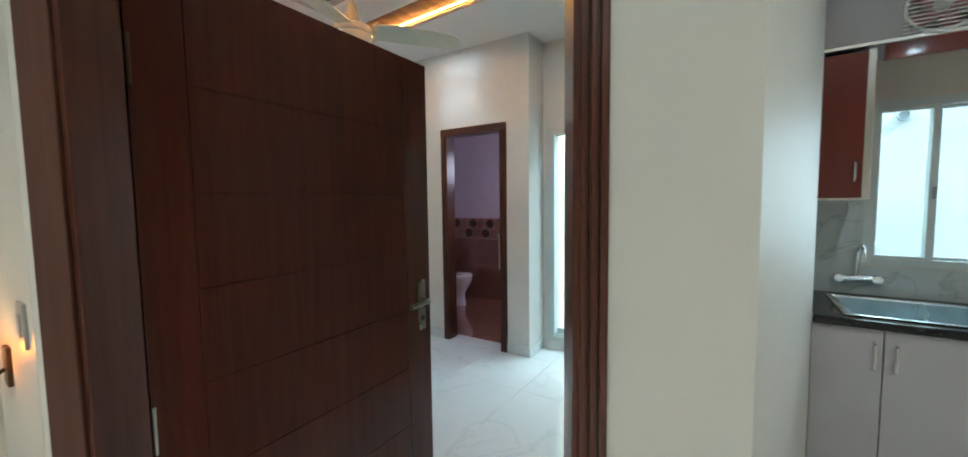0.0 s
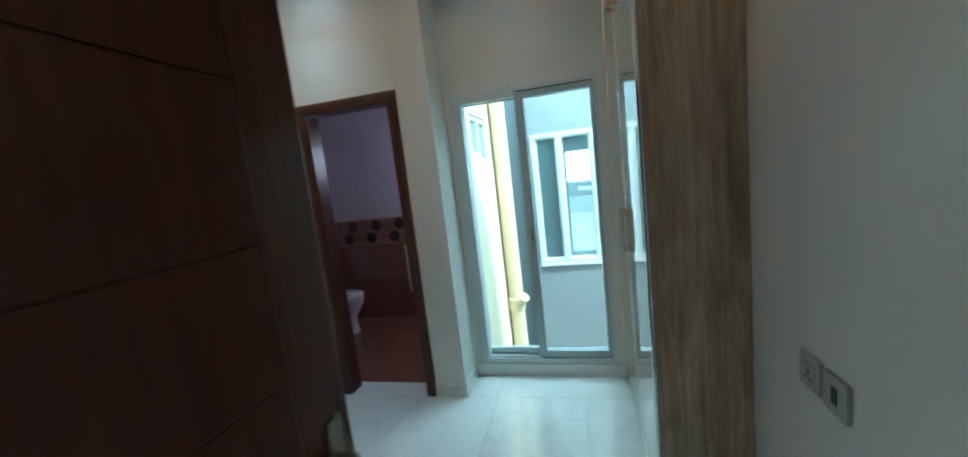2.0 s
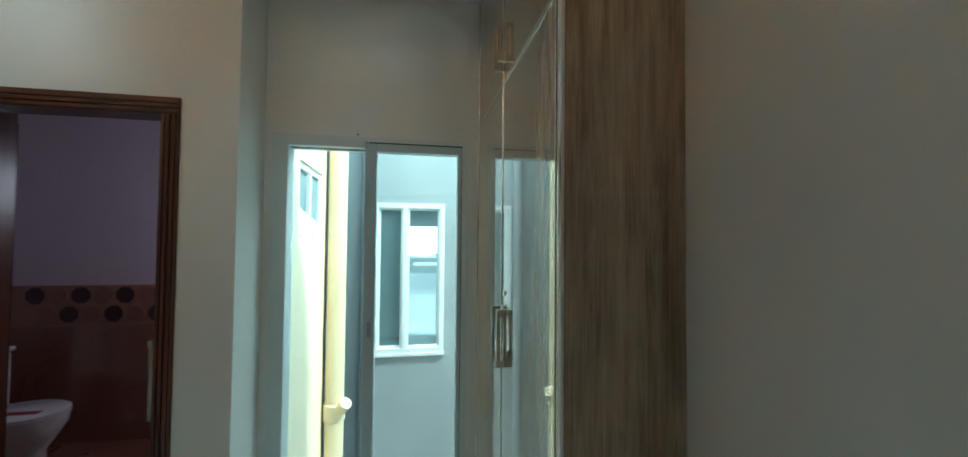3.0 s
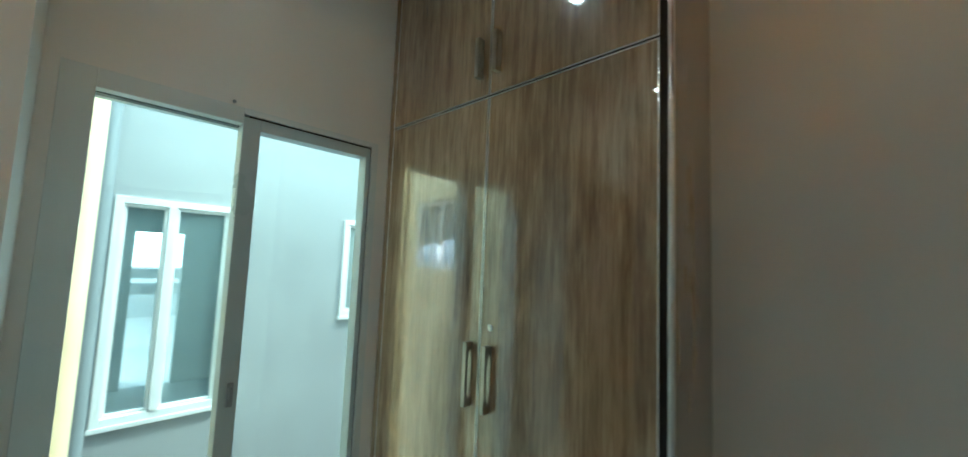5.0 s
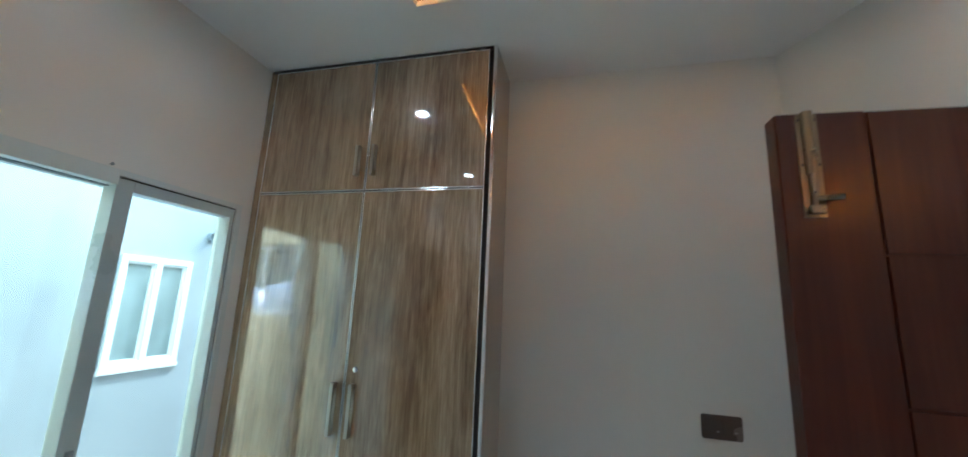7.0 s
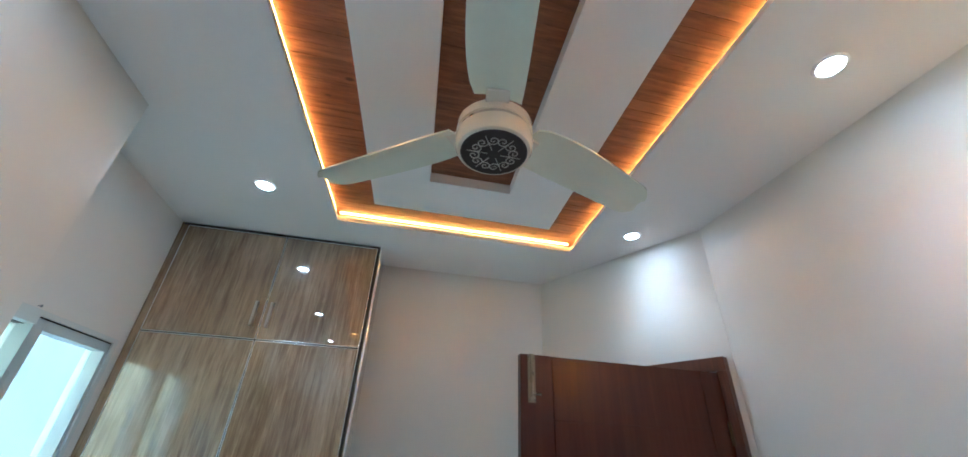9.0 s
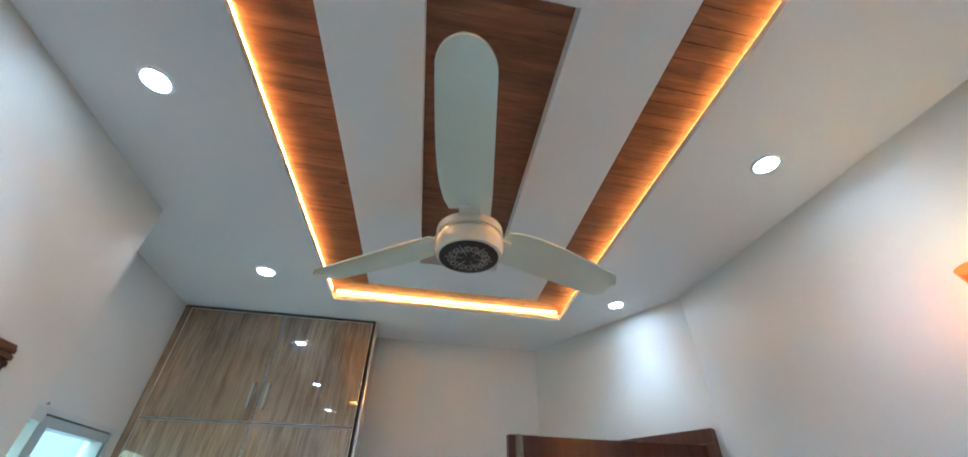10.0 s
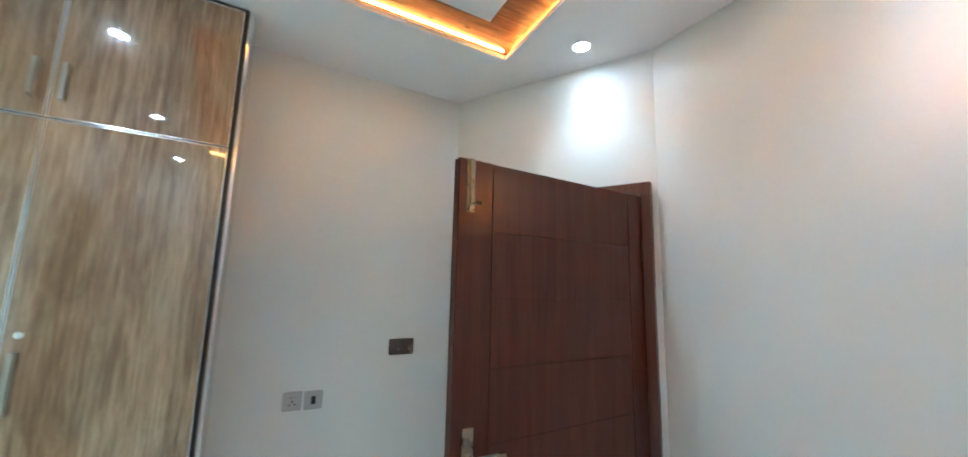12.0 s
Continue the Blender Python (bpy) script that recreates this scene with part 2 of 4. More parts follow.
FANB = paint("dark_bronze_plate", (0.028, 0.018, 0.016), 0.4)
LED = glow("amber_led_strip", (1.0, 0.46, 0.10), 13.5)
DISC = glow("cool_downlight_disc", (0.85, 0.92, 1.0), 30.0)
BULB = glow("amber_bulb", (1.0, 0.60, 0.25), 70.0)
TRIMW = paint("white_light_ring", (0.8, 0.8, 0.8), 0.3)
GREYW = paint("pale_grey_outer_render", (0.355, 0.372, 0.382), 0.8, var=0.12, scale=1.1, fine=40, bump=0.06)
YELW = paint("cream_yellow_outer_render", (0.88, 0.75, 0.54), 0.75, var=0.06, scale=2, fine=60, bump=0.15)
YPIPE = paint("cream_painted_pipe", (0.80, 0.67, 0.44), 0.5)
GPIPE = paint("grey_plastic_pipe", (0.26, 0.29, 0.31), 0.5)
WFRAME = paint("white_outer_frame", (0.82, 0.83, 0.83), 0.4)
FROST = paint("frosted_bluish_pane", (0.24, 0.31, 0.34), 0.40, var=0.10, scale=3.0, bump=0.0)
DIMG = paint("dim_reflecting_glass", (0.26, 0.31, 0.31), 0.08, var=0.25, scale=2.0, bump=0.0)
LILAC = marble("pale_bath_wall_tile", (0.62, 0.52, 0.60), (0.56, 0.46, 0.55), 0.25)
BROWNT = marble("reddish_brown_bath_tile", (0.24, 0.10, 0.07), (0.15, 0.06, 0.045), 0.2, 2.0)
BANDT = paint("rust_band_tile", (0.30, 0.15, 0.10), 0.3, var=0.2, scale=14)
DOTD = paint("dark_hexagon_inlay", (0.06, 0.03, 0.03), 0.25)
DOTL = paint("rust_hexagon_inlay", (0.26, 0.12, 0.09), 0.3, var=0.15)
CERAM = paint("white_ceramic", (0.80, 0.76, 0.80), 0.10, bump=0.0, coat=0.5)
KWHITE = paint("pale_lilac_cabinet_laminate", (0.47, 0.455, 0.48), 0.3)
KRED = paint("dark_red_gloss_laminate", (0.16, 0.020, 0.014), 0.12, coat=0.8, bump=0.0)
GRANITE = paint("black_granite", (0.012, 0.012, 0.013), 0.12, var=0.5, scale=60, bump=0.0)
SINK = paint("stainless_sink", (0.60, 0.66, 0.67), 0.25, 0.9, 0.05, 6, 200, 0.02)
SPLASH = marble("grey_marble_splashback", (0.55, 0.60, 0.60), (0.30, 0.33, 0.34), 0.12, 2.0)
PINKP = paint("pink_fan_rotor", (0.55, 0.25, 0.30), 0.4)
CONC = paint("grey_concrete", (0.35, 0.35, 0.34), 0.9, var=0.1, scale=1, fine=30, bump=0.3)
IRON = paint("antique_bronze_iron", (0.10, 0.06, 0.03), 0.4, 0.8)
SHADE = glass("amber_glass_shade", (1.0, 0.66, 0.30), 0.05)
DIMSHADE = paint("unlit_amber_glass", (0.55, 0.30, 0.10), 0.2, coat=0.5, bump=0.0)
HAZE = glow("glowing_sky_sheet", (0.93, 0.98, 1.0), 5.0)
# cement made paler: the bright haze beyond the opening is in its colour
PALEC = paint("haze_paled_cement", (0.66, 0.67, 0.66), 0.8, var=0.12, scale=0.8, fine=20, bump=0.2)
PAPER = paint("red_brown_paper_label", (0.30, 0.05, 0.05), 0.5)


# ---- builders ----
def box(bm, x0, y0, z0, x1, y1, z1, bevel=0.0):
    r = bmesh.ops.create_cube(bm, size=1.0)
    for v in r["verts"]:
        v.co = ((x0 + x1) / 2 + v.co.x * (x1 - x0), (y0 + y1) / 2 + v.co.y * (y1 - y0), (z0 + z1) / 2 + v.co.z * (z1 - z0))
    if bevel:
        edges = list({e for v in r["verts"] for e in v.link_edges})
        bmesh.ops.bevel(bm, geom=edges, offset=bevel, segments=2, affect="EDGES", profile=0.6)
    return bm


def boxes(*dims, bevel=0.0):
    bm = bmesh.new()
    for d in dims:
        box(bm, *d, bevel=bevel)
    return bm


def rod(bm, p, q, r, seg=16, r2=None):
    p, q = Vector(p), Vector(q)
    got = bmesh.ops.create_cone(bm, cap_ends=True, segments=seg, radius1=r, radius2=r if r2 is None else r2, depth=(q - p).length)
    m = Matrix.Translation((p + q) / 2) @ (q - p).to_track_quat("Z", "Y").to_matrix().to_4x4()
    bmesh.ops.transform(bm, matrix=m, verts=got["verts"])
    return bm


def lathe(profile, seg=40, m=None):
    """A turned body from (radius, height) pairs."""
    bm = bmesh.new()
    rings = []
    for r, z in profile:
        rings.append([bm.verts.new((r * math.cos(2 * math.pi * k / seg), r * math.sin(2 * math.pi * k / seg), z)) for k in range(seg)])
    for a, b in zip(rings, rings[1:]):
        for k in range(seg):
            bm.faces.new((a[k], a[(k + 1) % seg], b[(k + 1) % seg], b[k]))
    bm.faces.new(rings[0][::-1])
    bm.faces.new(rings[-1])
    bmesh.ops.recalc_face_normals(bm, faces=bm.faces)
    if m is not None:
        bmesh.ops.transform(bm, matrix=m, verts=bm.verts)
    return bm


def prism(points, z0, z1, m=None):
    """An upright slab over a plan outline."""
    bm = bmesh.new()
    lo, hi = [bm.verts.new((x, y, z0)) for x, y in points], [bm.verts.new((x, y, z1)) for x, y in points]
    bm.faces.new(lo[::-1])
    bm.faces.new(hi)
    for k in range(len(points)):
        j = (k + 1) % len(points)
        bm.faces.new((lo[k], lo[j], hi[j], hi[k]))
    bmesh.ops.recalc_face_normals(bm, faces=bm.faces)
    if m is not None:
        bmesh.ops.transform(bm, matrix=m, verts=bm.verts)
    return bm


def tube(points, r, seg=10):
    """A bent round bar along points."""
    bm = bmesh.new()
    pts = [Vector(p) for p in points]
    rings = []
    side = None
    for k, p in enumerate(pts):
        t = (pts[min(k + 1, len(pts) - 1)] - pts[max(k - 1, 0)]).normalized()
        if side is None:
            side = t.cross(Vector((0.31, 0.52, 0.79))).normalized()
        side = (side - t * side.dot(t)).normalized()
        up = t.cross(side)
        rings.append([bm.verts.new(p + r * (side * math.cos(2 * math.pi * j / seg) + up * math.sin(2 * math.pi * j / seg))) for j in range(seg)])
    for a, b in zip(rings, rings[1:]):
        for j in range(seg):
            bm.faces.new((a[j], a[(j + 1) % seg], b[(j + 1) % seg], b[j]))
    bm.faces.new(rings[0][::-1])
    bm.faces.new(rings[-1])
    bmesh.ops.recalc_face_normals(bm, faces=bm.faces)
    return bm


def moved(bm, m):
    bmesh.ops.transform(bm, matrix=m, verts=bm.verts)
    return bm


def add_to(bm, extra):
    me = bpy.data.meshes.new("tmp")
    extra.to_mesh(me)
    extra.free()
    bm.from_mesh(me)
    bpy.data.meshes.remove(me)
    return bm


def mesh_of(name, bm, material, smooth=False):
    me = bpy.data.meshes.new(name)
    bm.to_mesh(me)
    bm.free()
    me.materials.append(material)
    if smooth:
        for p in me.polygons:
            p.use_smooth = True
        me.set_sharp_from_angle(angle=radians(38))
    return me


def part(name, bm, material, parent, label="", smooth=False):
    ob = new(name, mesh_of(name, bm, material, smooth))
    ob.parent = parent
    if parent.parent is None:
        ob.matrix_parent_inverse = parent.matrix_basis.inverted()
    if label:
        tagged(ob, label)
    return ob


def thing(name, place, label, category, group="", kind=""):
    ob = new(name)
    ob.empty_display_size = 0.1
    ob.matrix_basis = Matrix.Translation(place)
    return tagged(ob, label, category, group, kind)


def piece(name, bm, material, label, category, kind="structure", smooth=False):
    return tagged(new(name, mesh_of(name, bm, material, smooth)), label, category, kind=kind)


# ---- the plan ----
CEILZ = 2.855
BATHY, SLIDEY, RECX, WESTX = 2.862, 3.165, -1.42, -3.75
TH = 0.12
A = Vector((0.0, 0.609, 0))          # entrance wall runs from here to B, across the room's corner
D = Vector((-0.8817, -0.4719, 0))
N = Vector((0.4719, -0.8817, 0))     # towards the hall
CH = Matrix((( D.x, N.x, 0, A.x), (D.y, N.y, 0, A.y), (0, 0, 1, 0), (0, 0, 0, 1)))
DOOR0, DOOR1, DOORZ = 0.134, 1.262, 2.105

# ---- walls ----
piece("wall_south", prism([(WESTX, 0), (-1.1385, 0), (-1.082, -0.106), (-1.15, -0.075), (WESTX, -0.075)], 0, CEILZ + 0.2), WALL,
      "off-white painted plaster wall beside the entrance door", "wall")
piece("wall_entrance", moved(boxes((-0.124, 0, 0, DOOR0, TH, CEILZ + 0.2), (DOOR1, 0, 0, 1.29, TH, CEILZ + 0.2), (DOOR0, 0, DOORZ, DOOR1, TH, CEILZ + 0.2)), CH), WALL,
      "off-white painted slanting wall around the entrance door", "wall")
piece("wall_east", prism([(0, 0.56), (0.160, 0.5635), (0.42, 1.97), (0.42, 3.1), (0.0, 3.165)], 0, CEILZ + 0.2), WALL,
      "off-white painted wall with switch plates beside the wardrobe", "wall")
piece("wall_north", boxes((RECX, SLIDEY, 0, -1.385, SLIDEY + TH, CEILZ + 0.2), (-1.385, SLIDEY, 2.075, -0.380, SLIDEY + TH, CEILZ + 0.2),
                          (-1.385, SLIDEY, 0, -0.380, SLIDEY + TH, 0.10), (-0.380, SLIDEY, 0, 0.45, SLIDEY + TH, CEILZ + 0.2)), WALL,
      "off-white painted wall around the sliding window", "wall")
BD0, BD1, BDZ = -2.394, -1.645, 2.125
piece("wall_bath", boxes((WESTX, BATHY, 0, BD0, BATHY + TH, CEILZ + 0.2), (BD1, BATHY, 0, RECX, BATHY + TH, CEILZ + 0.2), (BD0, BATHY, BDZ, BD1, BATHY + TH, CEILZ + 0.2)), WALL,
      "off-white painted wall around the bathroom door", "wall")
piece("wall_recess", boxes((RECX - TH, BATHY + TH, 0, RECX, SLIDEY + TH, CEILZ + 0.2)), WALL, "off-white painted return wall by the window", "wall")
piece("wall_west", boxes((WESTX - TH, -TH, 0, WESTX, BATHY + TH, CEILZ + 0.2)), WALL, "plain off-white painted bedroom wall", "wall")

# ---- floor of marble tiles ----
floor = piece("floor", boxes((-3.87, -0.1, -0.10, 2.6, 3.285, -0.004), (-2.07, -3.45, -0.10, 2.6, -0.1, -0.004)), GROUT, "glossy white marble tile floor with fine joints", "floor")

# ---- ceiling with its lit tray ----
TX0, TX1, TY0, TY1 = -3.25, -0.63, 0.62, 2.17
CW = 0.21
TOPZ, PANZ = 2.935, 2.895
SKEW = 0.055                          # the tray runs slightly askew to the walls
SH = Matrix(((1, 0, 0, 0), (-SKEW, 1, 0, SKEW * TX1), (0, 0, 1, 0), (0, 0, 0, 1)))
DY = SKEW * (TX1 - TX0)
LIPZ, COVE = CEILZ + 0.026, 0.075
ceil = bmesh.new()
for pts in ([(WESTX, 0), (TX0, 0), (TX0, 3.165), (WESTX, 3.165)], [(TX1, 0), (0, 0), (0, 3.165), (TX1, 3.165)],
            [(TX0, 0), (TX1, 0), (TX1, TY0), (TX0, TY0 + DY)], [(TX0, TY1 + DY), (TX1, TY1), (TX1, 3.165), (TX0, 3.165)]):
    add_to(ceil, prism(pts, CEILZ, LIPZ))
# above the lip the hole is wider: a cove that hides the light strips
UX0, UX1, UY0, UY1 = TX0 - COVE, TX1 + COVE, TY0 - COVE, TY1 + COVE
for pts in ([(WESTX, 0), (UX0, 0), (UX0, 3.165), (WESTX, 3.165)], [(UX1, 0), (0, 0), (0, 3.165), (UX1, 3.165)],
            [(UX0, 0), (UX1, 0), (UX1, UY0), (UX0, UY0 + DY)], [(UX0, UY1 + DY), (UX1, UY1), (UX1, 3.165), (UX0, 3.165)]):
    add_to(ceil, prism(pts, LIPZ, CEILZ + 0.16))
piece("ceiling", ceil, CEIL, "white painted gypsum ceiling with a long tray", "ceiling")
CX0, CX1, CY0, CY1 = -2.655, -1.14, 1.165, 1.615
PX0, PX1, PY0, PY1 = TX0 + CW, TX1 - 0.19, TY0 + CW, TY1 - 0.236
pan = boxes((PX0, PY0, PANZ, CX0, PY1, 3.015), (CX1, PY0, PANZ, PX1, PY1, 3.015),
            (CX0, PY0, PANZ, CX1, CY0, 3.015), (CX0, CY1, PANZ, CX1, PY1, 3.015))
piece("ceiling_panel", moved(pan, SH), CEIL, "white raised gypsum panel inside the ceiling tray", "ceiling")


def planks(x0, x1, y0, y1, z, pitch, across):
    """Thin boards laid side by side; across: the axis they run along."""
    bm = bmesh.new()
    lo, hi = (x0, x1) if across == "y" else (y0, y1)
    k = lo
    while k < hi - 0.004:
        e = min(k + pitch - 0.0016, hi)
        dz = random.uniform(0, 0.0015)
        if across == "y":
            box(bm, k, y0, z - dz, e, y1, z + 0.012)
        else:
            box(bm, x0, k, z - dz, x1, e, z + 0.012)
        k += pitch
    return bm


board = planks(UX0, UX1, UY0, PY0, TOPZ, 0.055, "y")
for extra in (planks(UX0, UX1, PY1, UY1, TOPZ, 0.055, "y"), planks(PX1, UX1, PY0, PY1, TOPZ, 0.055, "y"),
              planks(UX0, PX0, PY0, PY1, TOPZ, 0.055, "y"), planks(CX0, CX1, CY0, CY1, TOPZ + 0.02, 0.055, "y")):
    add_to(board, extra)
piece("ceiling_boards", moved(board, SH), PLANK, "orange-brown wooden boards lining the ceiling tray", "ceiling boards")
piece("ceiling_slab", boxes((-3.9, -0.2, 3.016, 0.5, 3.3, 3.10)), CONC, "plain slab above the ceiling", "ceiling")
L0, L1 = TOPZ - 0.0115, TOPZ - 0.0025      # stuck to the boards, out of sight behind the lip
for nm, d in (("led_strip", (TX0, TY0 - 0.052, L0, TX1, TY0 - 0.043, L1)), ("led_strip", (TX0, TY1 + 0.022, L0, TX1, TY1 + 0.031, L1)),
              ("led_strip", (TX1 + 0.026, TY0, L0, TX1 + 0.035, TY1, L1)), ("led_strip", (TX0 - 0.035, TY0, L0, TX0 - 0.026, TY1, L1))):
    tagged(new(nm, mesh_of(nm, moved(boxes(d), SH), LED)), "glowing amber light strip along the ceiling tray", "light strip", "light strips")
for px, py in DOWNLIGHTS:
    dl = thing("downlight", (px, py, CEILZ), "round white recessed ceiling downlight, lit cool white", "downlight", "ceiling downlights")
    part("ring", lathe([(0.055, -0.001), (0.052, -0.007), (0.044, -0.009), (0.040, -0.004)], 32, Matrix.Translation((px, py, CEILZ))), TRIMW, dl, smooth=True)
    part("lens", lathe([(0.001, -0.0065), (0.038, -0.0065), (0.039, -0.004), (0.001, -0.002)], 32, Matrix.Translation((px, py, CEILZ))), DISC, dl, "glowing round lens")

# ---- skirting ----
skirt = boxes((BD1, BATHY - 0.012, 0, RECX + 0.012, BATHY, 0.095), (RECX, BATHY, 0, RECX + 0.012, SLIDEY - 0.012, 0.095), (RECX + 0.012, SLIDEY - 0.012, 0, -0.34, SLIDEY, 0.095),
              (WESTX + 0.012, BATHY - 0.012, 0, BD0, BATHY, 0.095), (WESTX, 0.012, 0, WESTX + 0.012, BATHY, 0.095), (WESTX, 0, 0, -1.16, 0.012, 0.095), (-0.012, 0.62, 0, 0, 1.883, 0.095), bevel=0.003)
piece("baseboard", skirt, SKIRT, "low white marble tile skirting along the walls", "skirting")


# ---- doors ----
def moulded(bm, x0, x1, z0, z1, y0, y1, side, m=None):
    """A frame member whose face is stepped in three ridges (side: which way it faces)."""
    w = (x1 - x0) if (x1 - x0) < (z1 - z0) else (z1 - z0)
    up = (x1 - x0) < (z1 - z0)
    for k, (f0, f1, lift) in enumerate(((0.0, 1.0, 0.0), (0.06, 0.26, 0.006), (0.34, 0.54, 0.009), (0.62, 0.82, 0.006))):
        a0, a1 = f0 * w, f1 * w
        yy0, yy1 = (y0 - lift, y1) if side < 0 else (y0, y1 + lift)
        if up:
            box(bm, x0 + a0, yy0, z0, x0 + a1, yy1, z1, 0.0025)
        else:
            box(bm, x0, yy0, z0 + a0, x1, yy1, z0 + a1, 0.0025)
    if m is not None:
        bmesh.ops.transform(bm, matrix=m, verts=bm.verts)
    return bm


FW = 0.072
FV0, FV1 = -0.048, TH + 0.008        # the frame is deeper than the wall and stands proud of it
BASE, STOP = 0.046, 0.091
ent = thing("door_frame", CH @ Vector((0.7, 0.06, 0)), "dark brown grooved wooden frame of the entrance door", "door frame", kind="structure")
part("post", add_to(moulded(bmesh.new(), DOOR0, DOOR0 + 0.063, 0, DOORZ - STOP, 0.0, FV1, 1, CH), moved(boxes((DOOR0, FV0 - 0.006, 0, DOOR0 + 0.050, 0.0, DOORZ - 0.068), bevel=0.003), CH)), FRAMEW, ent)
part("post", add_to(moved(boxes((DOOR1 - STOP, 0.0, 0, DOOR1 - 0.004, FV1 - 0.004, DOORZ - STOP), (DOOR1 - STOP + 0.012, 0.0, 0, DOOR1, FV1 + 0.004, DOORZ - STOP), bevel=0.003), CH), moved(boxes((DOOR1 - BASE, FV0, 0, DOOR1, 0.0, DOORZ - 0.068), bevel=0.003), CH)), FRAMEW, ent)
part("header", add_to(moulded(bmesh.new(), DOOR0, DOOR1, DOORZ - STOP, DOORZ, 0.0, FV1, 1, CH), moved(boxes((DOOR0, FV0, DOORZ - 0.068, DOOR1, 0.0, DOORZ), bevel=0.003), CH)), FRAMEW, ent)

# the leaf stands open into the room: local x from hinge to free edge, y through its thickness (0 room-side back)
HINGE = CH @ Vector((DOOR1 - BASE - 0.003, -0.050, 0))
FREE = Vector((-1.126, 1.13, 0))
LW, LZ, LT = 1.052, 2.03, 0.042
ang = math.atan2(FREE.y - HINGE.y, FREE.x - HINGE.x)
LEAF = Matrix.Translation((HINGE.x, HINGE.y, 0)) @ Matrix.Rotation(ang, 4, "Z")


def leaf_door(parent, w, h, t, m, rows):
    """A flush leaf with stiles and grooved boards between them, seen on both faces."""
    st = 0.15
    part("stile", moved(boxes((-0.018, -t, 0.008, 0.10, 0, h), bevel=0.003), m), DOORW, parent)
    part("stile", moved(boxes((w - st, -t, 0.008, w, 0, h), bevel=0.003), m), DOORW, parent)
    part("core", moved(boxes((0.099, -t + 0.004, 0.01, w - st + 0.001, -0.004, h - 0.002)), m), DOORW, parent)
    for y0, y1, zs in ((-t, -t / 2, rows[0]), (-t / 2 + 0.0005, 0, rows[1])):
        for z0, z1 in zip(zs, zs[1:]):
            part("board", moved(boxes((0.1025, y0, z0 + 0.002, w - st - 0.0025, y1, z1 - 0.002), bevel=0.002), m), DOORW, parent)


def lever(parent, m, t):
    """Lever handles on long plates, on both faces."""
    for s in (0, 1):
        y = 0.0 if s == 0 else -t
        o = 1 if s == 0 else -1
        pl = part("handle_plate", moved(boxes((-0.022, min(y, y + o * 0.008), -0.11, 0.022, max(y, y + o * 0.008), 0.12), bevel=0.003), m), AGED, parent, "aged bronze handle plate")
        part("lever", moved(tube([(0, y + o * 0.006, 0.03), (0, y + o * 0.045, 0.03), (-0.012, y + o * 0.055, 0.03), (-0.06, y + o * 0.056, 0.030), (-0.125, y + o * 0.052, 0.026)], 0.011), m), AGED, pl, smooth=True)
        part("keyhole", moved(lathe([(0.013, 0), (0.013, 0.004), (0.001, 0.004)], 16, Matrix.Translation((0, y + o * 0.008, -0.055)) @ Matrix.Rotation(-o * math.pi / 2, 4, "X")), m), BLACK, pl)


leaf = thing("door_leaf", (HINGE.x, HINGE.y, 0), "dark brown grooved wooden bedroom door, standing open into the room", "door")
leaf_door(leaf, LW, LZ, LT, LEAF, ([0.008, 0.42, 0.68, 0.94, 1.195, 1.447, 1.72, LZ], [0.008, 0.48, 0.735, 0.991, 1.25, 1.503, 1.757, LZ]))
lever(leaf, LEAF @ Matrix.Translation((LW - 0.065, 0, 0.94)), LT)

for z in (0.30, 1.0, 1.75):
    part("hinge", moved(rod(bmesh.new(), (0.0, 0.006, z - 0.05), (0.0, 0.006, z + 0.05), 0.007, 12), LEAF), IRON, leaf, "dark butt hinge", True)
# the middle knuckle's bright steel stands in for room light in the hinge gap
for z in (0.25, 0.865, 1.75):
    part("hinge", moved(rod(bmesh.new(), (-0.014, -LT - 0.003, z - 0.06), (-0.014, -LT - 0.003, z + 0.06), 0.005, 12), LEAF), STEEL if z == 0.865 else IRON, leaf, "hinge knuckle, the middle one bright for light through the gap", True)
BX = LW - 0.051
bolt = part("bolt", moved(boxes((BX - 0.018, 0, 1.824, BX + 0.018, 0.003, 2.027), bevel=0.0015), LEAF), BRASS, leaf, "brass-coloured tower bolt")
part("bolt_barrel", moved(rod(bmesh.new(), (BX, 0.005, 1.905), (BX, 0.005, 2.030), 0.0095, 20), LEAF), BRASS, bolt, smooth=True)
part("bolt_rod", moved(rod(bmesh.new(), (BX, 0.007, 1.838), (BX, 0.007, 1.905), 0.006, 14), LEAF), AGED, bolt, "darker sliding rod", True)
part("bolt_guide", moved(boxes((BX - 0.012, 0.003, 1.830, BX + 0.012, 0.0145, 1.845), bevel=0.002), LEAF), AGED, bolt)
part("bolt_knob", moved(rod(bmesh.new(), (BX, 0.010, 1.858), (BX - 0.036, 0.022, 1.858), 0.0045, 12, 0.0065), LEAF), AGED, bolt, smooth=True)
for bx, z in [(a, b) for a in (BX - 0.0135, BX + 0.0135) for b in (1.833, 1.925, 2.015)]:
    part("screw", moved(rod(bmesh.new(), (bx, 0.0025, z), (bx, 0.0036, z), 0.003, 10), LEAF), BLACK, bolt)

